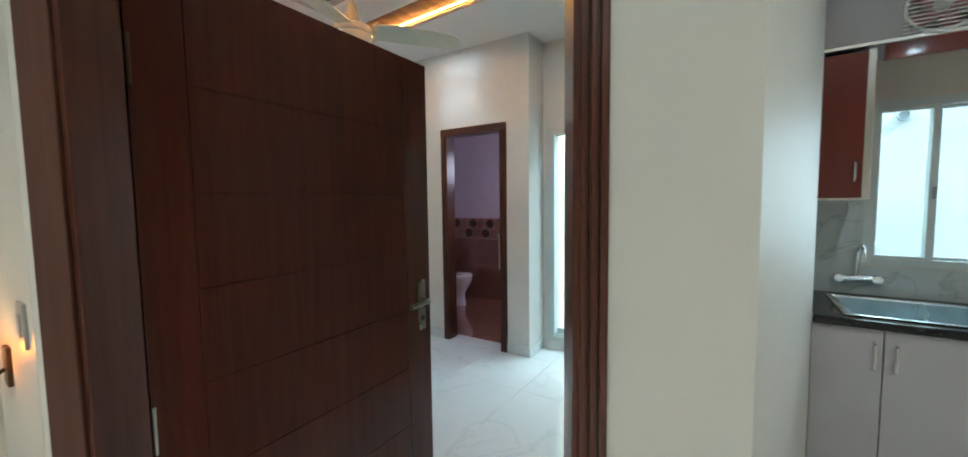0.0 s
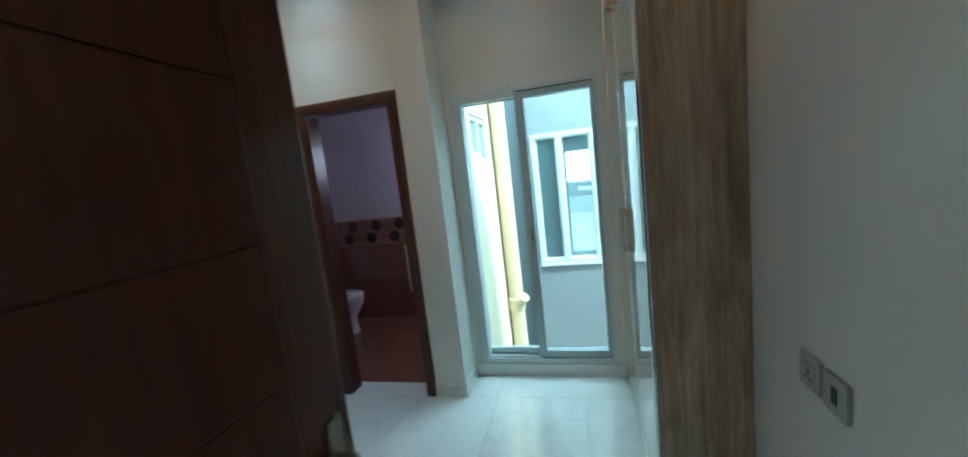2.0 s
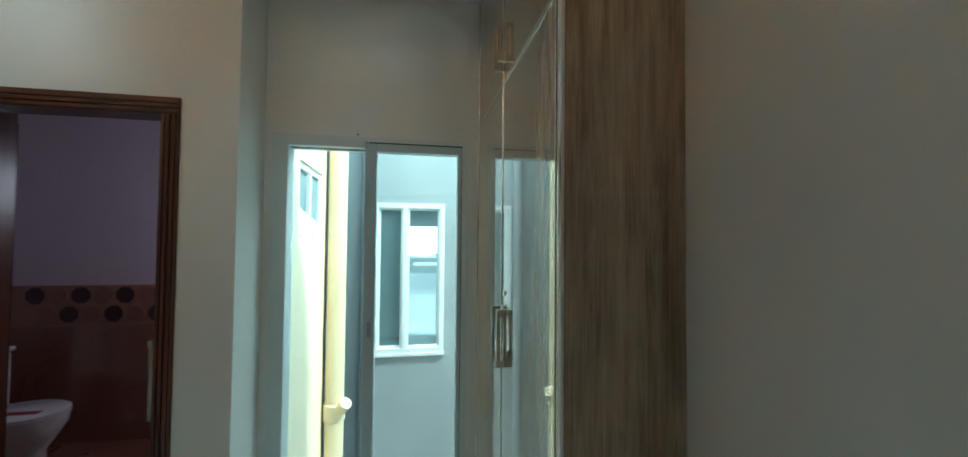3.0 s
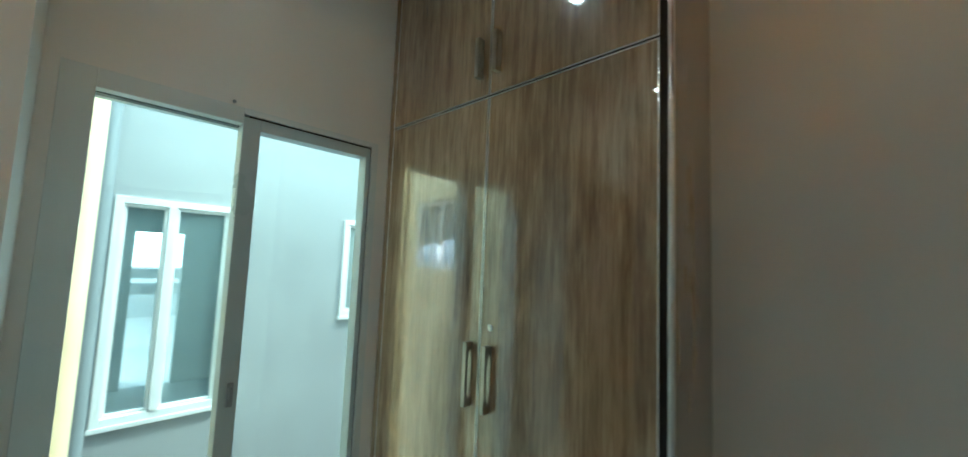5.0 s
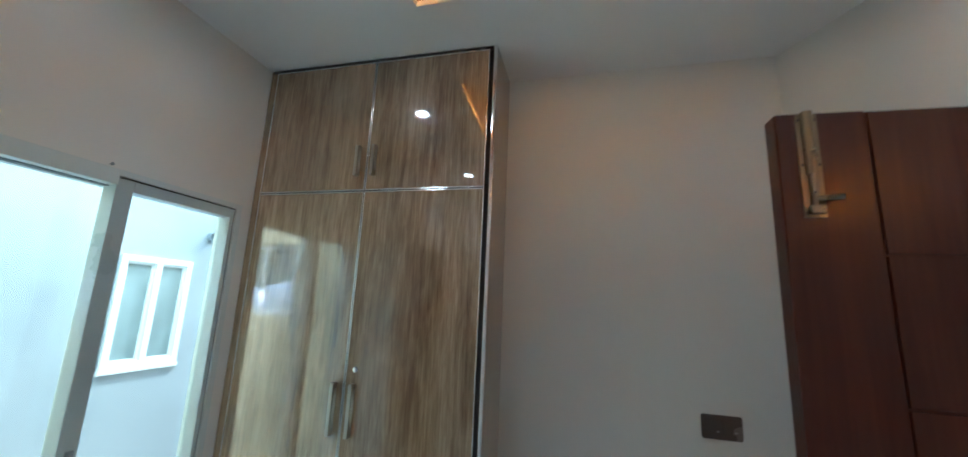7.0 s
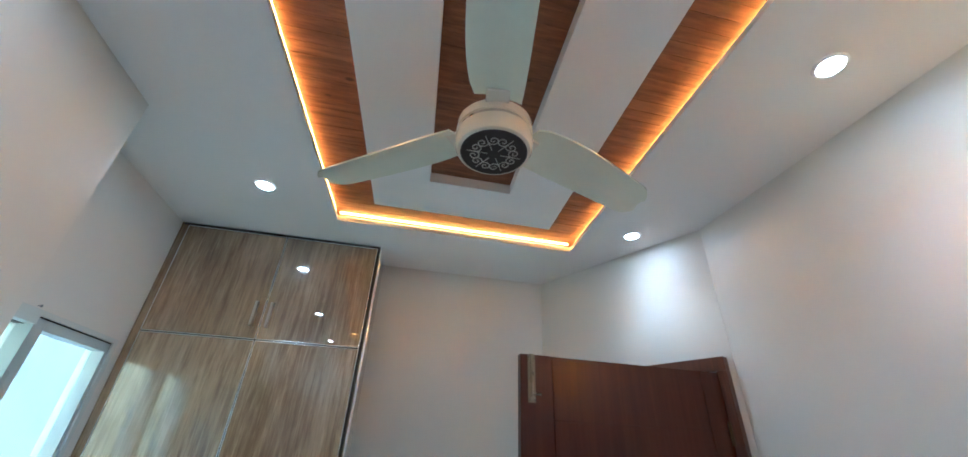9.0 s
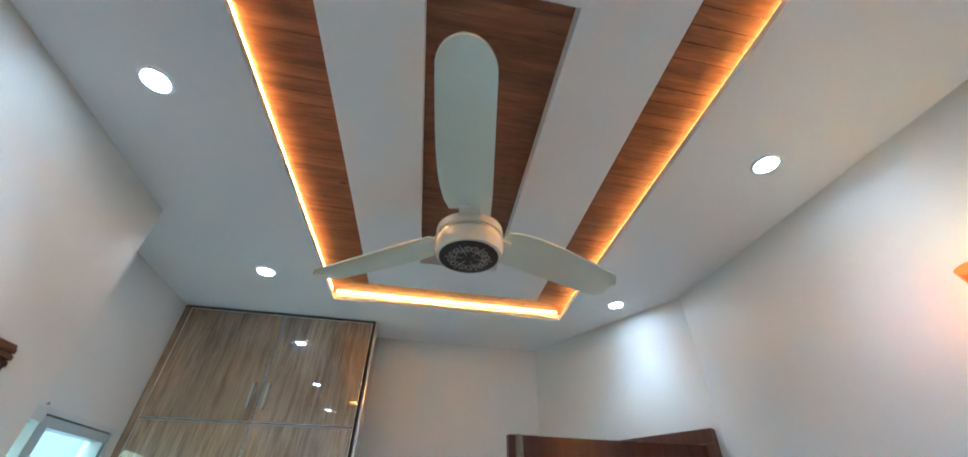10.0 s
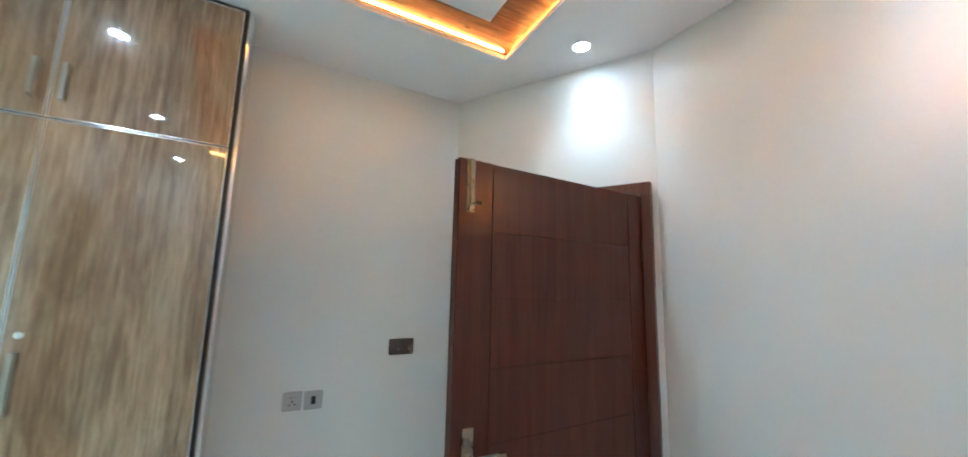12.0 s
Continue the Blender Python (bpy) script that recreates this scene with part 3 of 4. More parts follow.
# bathroom door frame and its leaf, open inwards
bdf = thing("door_frame", ((BD0 + BD1) / 2, BATHY, 0), "dark brown grooved wooden frame of the bathroom door", "door frame", kind="structure")
part("post", moulded(bmesh.new(), BD0, BD0 + FW, 0, BDZ - FW, BATHY - 0.008, BATHY + TH, -1), FRAMEW, bdf)
part("post", moulded(bmesh.new(), BD1 - FW, BD1, 0, BDZ - FW, BATHY - 0.008, BATHY + TH, -1), FRAMEW, bdf)
part("header", moulded(bmesh.new(), BD0, BD1, BDZ - FW, BDZ, BATHY - 0.008, BATHY + TH, -1), FRAMEW, bdf)
part("strike_strip", boxes((BD1 - FW - 0.016, BATHY - 0.004, 0.78, BD1 - FW - 0.0005, BATHY + 0.012, 1.08), (BD1 - FW - 0.020, BATHY - 0.008, 1.08, BD1 - FW - 0.0005, BATHY + 0.014, 1.11), bevel=0.002), STEEL, bdf, "steel strike strip")
bl = thing("door_leaf", (BD0 + FW, BATHY + TH, 0), "dark brown bathroom door, standing open into the bathroom", "door")
BLM = Matrix.Translation((BD0 + FW - 0.075, BATHY + TH + 0.045, 0)) @ Matrix.Rotation(radians(166), 4, "Z")
part("panel", moved(boxes((0, -0.04, 0.008, 0.60, 0, 2.03), bevel=0.003), BLM), DOORW, bl)


# ---- sliding window ----
def sash(parent, name, x0, x1, z0, z1, y0, y1, w, mat):
    """One glazed sash: two stiles, two rails and its pane."""
    s = part(name, boxes((x0, y0, z0, x0 + w, y1, z1), (x1 - w, y0, z0, x1, y1, z1), (x0 + w, y0, z0, x1 - w, y1, z0 + w), (x0 + w, y0, z1 - w, x1 - w, y1, z1), bevel=0.003), mat, parent)
    ym = (y0 + y1) / 2
    p = part("pane", boxes((x0 + w - 0.004, ym - 0.002, z0 + w - 0.004, x1 - w + 0.004, ym + 0.002, z1 - w + 0.004)), PANE, s)
    p.visible_shadow = False
    return s


sl = thing("window_1", (-0.85, SLIDEY, 0.1), "tall white plastic sliding window reaching almost to the floor", "window", kind="structure")
FR0, FR1, SM = -1.345, -0.410, -0.928       # inner sides of the frame, and the meeting stile
part("window_frame", boxes((-1.385, SLIDEY - 0.004, 0.10, FR0 + 0.036, SLIDEY + 0.11, 2.075), (FR1, SLIDEY - 0.004, 0.10, -0.380, SLIDEY + 0.11, 2.075),
                           (FR0 + 0.036, SLIDEY - 0.004, 2.017, SM, SLIDEY + 0.11, 2.075), (SM, SLIDEY - 0.004, 2.052, FR1, SLIDEY + 0.11, 2.075),
                           (FR0 + 0.036, SLIDEY - 0.004, 0.10, FR1, SLIDEY + 0.11, 0.135), bevel=0.002), UPVC, sl)
part("rail", boxes((FR0 + 0.036, SLIDEY + 0.012, 0.135, SM, SLIDEY + 0.018, 0.150), (FR0 + 0.036, SLIDEY + 0.084, 0.135, FR1, SLIDEY + 0.090, 0.150)), UPVC, sl)
# black strips draw the gasket line and the shade in the track's gap
part("gap_shade", boxes((SM + 0.02, SLIDEY + 0.006, 2.046, FR1, SLIDEY + 0.05, 2.0525), (FR1 - 0.0025, SLIDEY + 0.006, 0.15, FR1 + 0.001, SLIDEY + 0.05, 2.046),
                   (SM + 0.02, SLIDEY + 0.006, 0.1352, FR1, SLIDEY + 0.05, 0.1398), (FR0 + 0.036, SLIDEY + 0.04, 2.0145, SM, SLIDEY + 0.08, 2.018)), BLACK, sl, "black strip standing in for the gasket line and shadow gap")
sash(sl, "left_sash", FR0 - 0.004, -0.872, 0.15, 2.050, SLIDEY + 0.072, SLIDEY + 0.106, 0.036, UPVC)
rs = part("right_sash", boxes((SM, SLIDEY + 0.004, 0.140, SM + 0.060, SLIDEY + 0.066, 2.046), (-0.434, SLIDEY + 0.004, 0.140, FR1 - 0.003, SLIDEY + 0.066, 2.046),
                              (SM + 0.060, SLIDEY + 0.004, 0.140, -0.434, SLIDEY + 0.066, 0.190), (SM + 0.060, SLIDEY + 0.004, 2.003, -0.434, SLIDEY + 0.066, 2.046), bevel=0.003), SASHP, sl)
rp = part("pane", boxes((SM + 0.056, SLIDEY + 0.054, 0.186, -0.430, SLIDEY + 0.058, 2.007)), PANE, rs)
rp.visible_shadow = False
part("latch", boxes((-0.905, SLIDEY - 0.010, 1.02, -0.885, SLIDEY + 0.004, 1.10), (-0.900, SLIDEY - 0.020, 1.045, -0.890, SLIDEY - 0.006, 1.085), bevel=0.003), GPIPE, rs, "small grey latch")

nail = thing("wall_nail", (-0.965, SLIDEY, 2.084), "small dark nail stuck in the wall above the window", "nail")
part("head", lathe([(0.006, 0), (0.006, 0.003), (0.001, 0.0045)], 14, Matrix.Translation((-0.965, SLIDEY - 0.012, 2.084)) @ Matrix.Rotation(math.pi / 2, 4, "X")), GPIPE, nail, smooth=True)
part("shank", rod(bmesh.new(), (-0.965, SLIDEY, 2.084), (-0.965, SLIDEY - 0.012, 2.084), 0.002, 8), GPIPE, nail, smooth=True)

# ---- wardrobe ----
WX, WY0, WY1, WYC, WMZ = -0.33, 1.886, 3.150, 2.515, 2.150
WTOP = CEILZ - 0.004
ward = thing("wardrobe", (-0.17, 2.5, 0), "tall glossy walnut-print fitted wardrobe with aluminium-edged doors, closed", "wardrobe")
# the carcass is painted black to put shade into the gaps between the doors
part("carcass", boxes((WX + 0.022, WY0 + 0.02, 0.0, -0.004, WY1, WTOP)), BLACK, ward, "carcass, blackened for the shade in the door gaps")
part("side_panel", boxes((WX + 0.012, WY0, 0.0, -0.002, WY0 + 0.019, WTOP), bevel=0.001), LAMI, ward)
part("edge_post", boxes((WX - 0.004, WY0 - 0.001, 0.0, WX + 0.012, WY0 + 0.0145, WTOP), bevel=0.006), CHROME, ward, "shiny aluminium corner edge")
part("plinth", boxes((WX + 0.014, WY0 + 0.02, 0.0, WX + 0.022, WY1, 0.07)), BLACK, ward)
part("top_strip", boxes((WX + 0.004, WY0 + 0.02, WTOP - 0.016, WX + 0.022, WY1, WTOP)), BLACK, ward)


def grip(y, z0, z1):
    """A straight bar handle whose side shows an oval opening behind the bar."""
    bm = bmesh.new()
    zc, hz, d, n = (z0 + z1) / 2, (z1 - z0) / 2, 0.030, 24
    outer, inner = [], []
    for k in range(n):
        a = 2 * math.pi * k / n
        c, s = math.cos(a), math.sin(a)
        f = 1 / max(abs(c), abs(s))
        outer.append((WX + 0.003 - d / 2 + c * f * d / 2, zc + s * f * hz))
        inner.append((WX + 0.003 - d / 2 + 0.004 + c * d * 0.30, zc + s * hz * 0.80))
    w = 0.008
    rings = [[bm.verts.new((x, yy, z)) for x, z in ring] for ring in (outer, inner) for yy in (y - w, y + w)]
    for k in range(n):
        j = (k + 1) % n
        for p, q in ((0, 1), (2, 0), (1, 3), (3, 2)):
            bm.faces.new((rings[p][k], rings[p][j], rings[q][j], rings[q][k]))
    bmesh.ops.recalc_face_normals(bm, faces=bm.faces)
    return bm


def ward_door(y0, y1, z0, z1, hand_y, hz0, hz1, lock=False):
    e = 0.0045
    dr = part("door", boxes((WX + 0.003, y0 + e, z0 + e, WX + 0.020, y1 - e, z1 - e)), LAMI, ward)
    part("edging", boxes((WX, y0, z0, WX + 0.021, y0 + e, z1), (WX, y1 - e, z0, WX + 0.021, y1, z1), (WX, y0 + e, z0, WX + 0.021, y1 - e, z0 + e), (WX, y0 + e, z1 - e, WX + 0.021, y1 - e, z1), bevel=0.001), ALU, dr, "thin aluminium door edging")
    part("handle", grip(hand_y, hz0, hz1), STEEL, dr, "straight steel bar handle with an oval opening")
    if lock:
        part("lock", lathe([(0.012, 0), (0.012, 0.004), (0.007, 0.006), (0.001, 0.006)], 20, Matrix.Translation((WX + 0.003, y1 - 0.045, 1.335)) @ Matrix.Rotation(-math.pi / 2, 4, "Y")), CHROME, dr, "small round chrome lock", True)


ward_door(1.921, WYC - 0.002, 0.07, WMZ - 0.003, 2.470, 1.06, 1.275, True)
ward_door(WYC + 0.002, 3.118, 0.07, WMZ - 0.003, 2.560, 1.06, 1.275)
ward_door(1.921, WYC - 0.002, WMZ + 0.003, WTOP - 0.018, 2.475, 2.225, 2.375)
ward_door(WYC + 0.002, 3.118, WMZ + 0.003, WTOP - 0.018, 2.562, 2.225, 2.375)
part("filler", boxes((WX + 0.006, 3.120, 0.07, WX + 0.02, WY1 + 0.012, WTOP)), LAMI, ward)


# ---- switch plates ----
def plate(y0, y1, z0, z1, mat, label):
    t = thing("switch_plate", (0, (y0 + y1) / 2, (z0 + z1) / 2), label, "switch plate")
    r, pts = 0.009, []
    for cy, cz, a0 in ((y1 - r, z1 - r, 0), (y0 + r, z1 - r, 90), (y0 + r, z0 + r, 180), (y1 - r, z0 + r, 270)):
        pts += [(cy + r * math.cos(radians(a0 + 18 * k)), cz + r * math.sin(radians(a0 + 18 * k))) for k in range(6)]
    flat = Matrix(((0, 0, -1, 0), (1, 0, 0, 0), (0, 1, 0, 0), (0, 0, 0, 1)))
    inner = [((py - (y0 + y1) / 2) * 0.95 + (y0 + y1) / 2, (pz - (z0 + z1) / 2) * 0.95 + (z0 + z1) / 2) for py, pz in pts]
    part("cover", add_to(prism(pts, 0, 0.0065, flat), prism(inner, 0.0064, 0.009, flat)), mat, t)
    return t


p1 = plate(1.478, 1.572, 0.878, 0.974, SOCK, "square grey socket plate with a multi-pin outlet on the wall")
cy, cz = 1.525, 0.926
part("outlet_face", boxes((-0.0105, cy - 0.030, cz - 0.034, -0.009, cy + 0.030, cz + 0.034), bevel=0.0005), SOCK, p1)
for dy, dz, w, hh in ((-0.009, 0.021, 0.0045, 0.004), (0.009, 0.021, 0.0045, 0.004), (0, 0.002, 0.0028, 0.014), (-0.012, -0.016, 0.006, 0.0045), (0.012, -0.016, 0.006, 0.0045)):
    part("slot", boxes((-0.0112, cy + dy - w, cz + dz - hh / 2, -0.0104, cy + dy + w, cz + dz + hh / 2)), BLACK, p1)
p2 = plate(1.373, 1.468, 0.875, 0.971, SOCK, "square grey plate with one black data socket on the wall")
part("jack", boxes((-0.0105, 1.409, 0.902, -0.0088, 1.432, 0.944), bevel=0.001), BLACK, p2, "black data socket")
p3 = plate(0.866, 1.020, 1.133, 1.228, PLATE, "wide brown switch plate with four rockers near the door")
for k in range(4):
    y = 0.892 + 0.034 * k
    part("switch", moved(boxes((-0.0025, -0.0145, -0.026, 0.0025, 0.0145, 0.026), bevel=0.0015), Matrix.Translation((-0.0105, y, 1.184)) @ Matrix.Rotation(radians(4 if k % 2 else -4), 4, "Y")), PLATE, p3)
    part("mark", boxes((-0.0142, y - 0.006, 1.164, -0.0118, y + 0.006, 1.1665)), SOCK, p3, "pale printed mark")
sw = thing("switch_plate", (-2.667, BATHY, 1.2), "small grey switch plate beside the bathroom door", "switch plate")
part("cover", boxes((-2.710, BATHY - 0.009, 1.155, -2.624, BATHY, 1.245), bevel=0.003), PLATE, sw)
part("switch", boxes((-2.682, BATHY - 0.013, 1.178, -2.652, BATHY - 0.009, 1.222), bevel=0.002), SOCK, sw)
hsw = thing("switch_plate", (-1.42, -0.075, 1.11), "grey switch plate beside the door frame in the hall", "switch plate")
part("cover", boxes((-1.46, -0.084, 1.05, -1.38, -0.075, 1.17), bevel=0.003), SOCK, hsw)
part("switch", boxes((-1.435, -0.088, 1.08, -1.405, -0.084, 1.14), bevel=0.002), SOCK, hsw)

# ---- ceiling fan ----
FX, FY = -1.99, 1.48
fan = thing("ceiling_fan", (FX, FY, 2.955), "cream three-bladed ceiling fan with pale green-white blades, at rest", "ceiling fan")
FM = Matrix.Translation((FX, FY, 0))
part("canopy", lathe([(0.02, 2.86), (0.045, 2.875), (0.055, 2.93), (0.055, 2.955)], 32, FM), FANC, fan, smooth=True)
part("rod", lathe([(0.013, 2.60), (0.013, 2.90)], 20, FM), FANC, fan, smooth=True)
part("motor", lathe([(0.098, 2.428), (0.113, 2.432), (0.120, 2.445), (0.120, 2.485), (0.114, 2.490), (0.114, 2.498), (0.121, 2.503), (0.119, 2.535), (0.100, 2.552), (0.060, 2.562), (0.048, 2.59), (0.036, 2.63), (0.030, 2.68), (0.014, 2.70)], 56, FM), FANC, fan, smooth=True)
part("motor_band", lathe([(0.1155, 2.488), (0.1165, 2.494), (0.1155, 2.500)], 56, FM), STEEL, fan, "thin metal band", True)
bp = part("bottom_plate", lathe([(0.001, 2.4245), (0.099, 2.4245), (0.103, 2.427), (0.103, 2.430), (0.001, 2.431)], 48, FM), FANB, fan, "dark bronze plate with cream scrollwork")


def scroll(cx, cy, r0, turns, start, flip):
    pts = []
    for k in range(22):
        f = k / 21
        a = start + flip * f * turns * 2 * math.pi
        r = r0 * (1 - 0.85 * f)
        pts.append((FX + cx + r * math.cos(a), FY + cy + r * math.sin(a), 2.4235))
    return tube(pts, 0.0017, 6)


ornament = bmesh.new()
for k in range(6):
    a = k * math.pi / 3
    for fl in (1, -1):
        b = scroll(0.062 * math.cos(a + fl * 0.24), 0.062 * math.sin(a + fl * 0.24), 0.019, 1.4, a + fl * 2.0, fl)
        add_to(ornament, b)
    b = tube([(FX + r * math.cos(a + math.pi / 6), FY + r * math.sin(a + math.pi / 6), 2.4235) for r in (0.020, 0.045, 0.084)], 0.0013, 6)
    add_to(ornament, b)
part("scrollwork", ornament, SCROLLC, bp, "cream scroll ornament")


def blade_mesh():
    """A long rounded blade with one bowed edge, slightly curved and pitched."""
    bm = bmesh.new()
    n = 22
    rows = []
    for k in range(n + 1):
        f = 1 - (1 - k / n) ** 1.5
        x = 0.128 + 0.594 * f
        tip = math.sqrt(max(0.0, 1 - max(0.0, (f - 0.88) / 0.13) ** 2))
        root = 0.94 + 0.06 * min(1.0, f / 0.22) ** 0.6
        lo, hi = -0.090 * root * (0.82 + 0.26 * math.sin(math.pi * f ** 0.62)) * tip, 0.074 * root * tip * (1 - 0.10 * f)
        row = []
        for j in range(7):
            v = lo + (hi - lo) * j / 6
            z = 0.012 * (1 - (2 * j / 6 - 1) ** 2) - 0.24 * v
            row.append((x, v, z))
        rows.append(row)
    top = [[bm.verts.new((x, y, z + 0.0035)) for x, y, z in r] for r in rows]
    bot = [[bm.verts.new((x, y, z - 0.0035)) for x, y, z in r] for r in rows]
    for k in range(n):
        for j in range(6):
            bm.faces.new((top[k][j], top[k + 1][j], top[k + 1][j + 1], top[k][j + 1]))
            bm.faces.new((bot[k][j], bot[k][j + 1], bot[k + 1][j + 1], bot[k + 1][j]))
        bm.faces.new((top[k][0], bot[k][0], bot[k + 1][0], top[k + 1][0]))
        bm.faces.new((top[k][6], top[k + 1][6], bot[k + 1][6], bot[k][6]))
    for j in range(6):
        bm.faces.new((top[0][j], top[0][j + 1], bot[0][j + 1], bot[0][j]))
        bm.faces.new((top[n][j], bot[n][j], bot[n][j + 1], top[n][j + 1]))
    bmesh.ops.recalc_face_normals(bm, faces=bm.faces)
    return bm


for deg in (170.4, 53, -68):
    m = FM @ Matrix.Translation((0, 0, 2.526)) @ Matrix.Rotation(radians(deg), 4, "Z")
    bd = part("blade", moved(blade_mesh(), m), BLADE, fan, smooth=True)
    part("blade_arm", moved(boxes((0.06, -0.035, -0.004, 0.16, 0.035, 0.006), bevel=0.003), m), FANC, bd)


# ---- wall sconces ----
def sconce(x, y, z, o, label, k=1.0, glass=SHADE, bulb=BULB):
    t = thing("wall_sconce", (x, y, z), label, "wall lamp", "wall lamps")
    part("backplate", boxes((x - 0.03, min(y, y + o * 0.012), z - 0.07, x + 0.03, max(y, y + o * 0.012), z + 0.05), bevel=0.004), IRON, t)
    pts = [(x, y + o * (0.012 + 0.15 * k * f), z + k * (-0.03 - 0.05 * math.sin(math.pi * f) + 0.03 * f)) for f in [j / 12 for j in range(13)]]
    part("arm", tube(pts, 0.006), IRON, t, smooth=True)
    cx, cy, cz = x, y + o * (0.012 + 0.15 * k), z
    at = Matrix.Translation((cx, cy, cz)) @ Matrix.Diagonal((k, k, k, 1))
    part("cup", lathe([(0.012, -0.005), (0.045, 0.008), (0.055, 0.022), (0.050, 0.024), (0.012, 0.012)], 28, at), IRON, t, smooth=True)
    part("shade", lathe([(0.030, 0.025), (0.048, 0.06), (0.058, 0.10), (0.054, 0.10), (0.044, 0.06), (0.026, 0.03)], 28, at), glass, t, "frosted amber glass shade", True)
    part("bulb", lathe([(0.006, 0.03), (0.018, 0.05), (0.020, 0.065), (0.010, 0.085), (0.001, 0.09)], 20, at), bulb, t, smooth=True)


sconce(-2.50, 0.0, 2.17, 1, "small bronze wall lamp with a lit amber glass shade")
sconce(-1.70, -0.075, 0.95, -1, "small bronze hall wall lamp with a lit amber glass shade", 0.54)
sconce(-2.83, BATHY, 1.995, -1, "small bronze wall lamp with an unlit amber glass shade", 1.0, DIMSHADE, DIMSHADE)
lp = thing("switch_plate", (-2.96, BATHY, 0.45), "small grey socket plate low on the wall", "switch plate")
part("cover", boxes((-3.005, BATHY - 0.009, 0.405, -2.915, BATHY, 0.495), bevel=0.003), PLATE, lp)
part("outlet_face", boxes((-2.985, BATHY - 0.0105, 0.42, -2.935, BATHY - 0.009, 0.48), bevel=0.0005), SOCK, lp)

# ---- bathroom ----
BY, BXW, BXE, BCZ = 4.45, -3.75, RECX - TH, 2.6
piece("bath_wall_north", boxes((BXW, BY, 1.17, BXE, BY + TH, BCZ)), LILAC, "pale lilac-lit upper bathroom wall", "wall")
piece("bath_wall_north_lower", boxes((BXW, BY - 0.004, 0, BXE, BY + TH, 0.868)), BROWNT, "reddish brown tiled lower bathroom wall", "wall")
band = piece("bath_band", boxes((BXW, BY - 0.006, 0.868, BXE, BY + TH, 1.17)), BANDT, "rust-coloured patterned tile band round the bathroom", "tile band")
BWY0, BWY1, BWZ0, BWZ1 = 3.72, 4.36, 1.48, 2.05
piece("bath_wall_east", boxes((BXE, SLIDEY + TH, 0, RECX, BWY0, BCZ), (BXE, BWY1, 0, RECX, BY + TH, BCZ), (BXE, BWY0, 0, RECX, BWY1, BWZ0), (BXE, BWY0, BWZ1, RECX, BWY1, BCZ)), LILAC,
      "bathroom wall with a small high window", "wall")
piece("bath_wall_west", boxes((BXW - TH, BATHY + TH, 0, BXW, BY + TH, BCZ)), LILAC, "plain bathroom end wall", "wall")
piece("bath_ceiling", boxes((BXW, BATHY + TH, BCZ, BXE, BY + TH, BCZ + 0.12)), CEIL, "plain white bathroom ceiling", "ceiling")
piece("bath_floor", boxes((BXW, 3.03, -0.09, RECX - TH, BY, 0.004)), BROWNT, "reddish brown tiled bathroom floor", "floor")


def hexagon(name, x, z, r, mat):
    pts = [(r * math.cos(math.pi / 8 + k * math.pi / 4), r * math.sin(math.pi / 8 + k * math.pi / 4)) for k in range(8)]
    bm = prism(pts, 0, 0.005, Matrix.Translation((x, BY - 0.006, z)) @ Matrix.Rotation(math.pi / 2, 4, "X"))
    ob = new(name, mesh_of(name, bm, mat))
    ob.parent = band
    return ob


for i in range(13):
    for row, z in enumerate((1.095, 0.955)):
        x = -3.40 + 0.145 * i + 0.0725 * row
        if x < BXE - 0.08:
            hexagon("inlay", x, z, 0.064, DOTD if (i + row) % 2 == 0 else DOTL)
# toilet
TXC, TYC = -3.12, 4.02
wc = thing("toilet", (TXC, TYC, 0), "white ceramic close-coupled toilet with its lid down", "toilet")


def oval(cx, cy, z, a, b, seg=32):
    return [(cx + a * math.cos(2 * math.pi * k / seg), cy + b * math.sin(2 * math.pi * k / seg), z) for k in range(seg)]


def loft(rings):
    bm = bmesh.new()
    vs = [[bm.verts.new(p) for p in r] for r in rings]
    for a, b in zip(vs, vs[1:]):
        for k in range(len(a)):
            j = (k + 1) % len(a)
            bm.faces.new((a[k], a[j], b[j], b[k]))
    bm.faces.new(vs[0][::-1])
    bm.faces.new(vs[-1])
    bmesh.ops.recalc_face_normals(bm, faces=bm.faces)
    return bm


part("bowl", loft([oval(TXC - 0.04, TYC, 0, 0.20, 0.115), oval(TXC - 0.04, TYC, 0.06, 0.185, 0.105), oval(TXC - 0.03, TYC, 0.17, 0.175, 0.10), oval(TXC, TYC, 0.25, 0.20, 0.13), oval(TXC + 0.01, TYC, 0.33, 0.235, 0.17), oval(TXC + 0.01, TYC, 0.385, 0.24, 0.18)]), CERAM, wc, smooth=True)
part("seat", loft([oval(TXC + 0.01, TYC, 0.387, 0.243, 0.183), oval(TXC + 0.01, TYC, 0.402, 0.245, 0.185)]), CERAM, wc, smooth=True)
lid = part("lid", loft([oval(TXC + 0.01, TYC, 0.404, 0.243, 0.183), oval(TXC + 0.01, TYC, 0.420, 0.243, 0.183), oval(TXC + 0.01, TYC, 0.430, 0.22, 0.165)]), CERAM, wc, smooth=True)
part("label", boxes((TXC - 0.02, TYC - 0.09, 0.4305, TXC + 0.16, TYC - 0.04, 0.432)), PAPER, lid, "red paper label stuck to the lid")
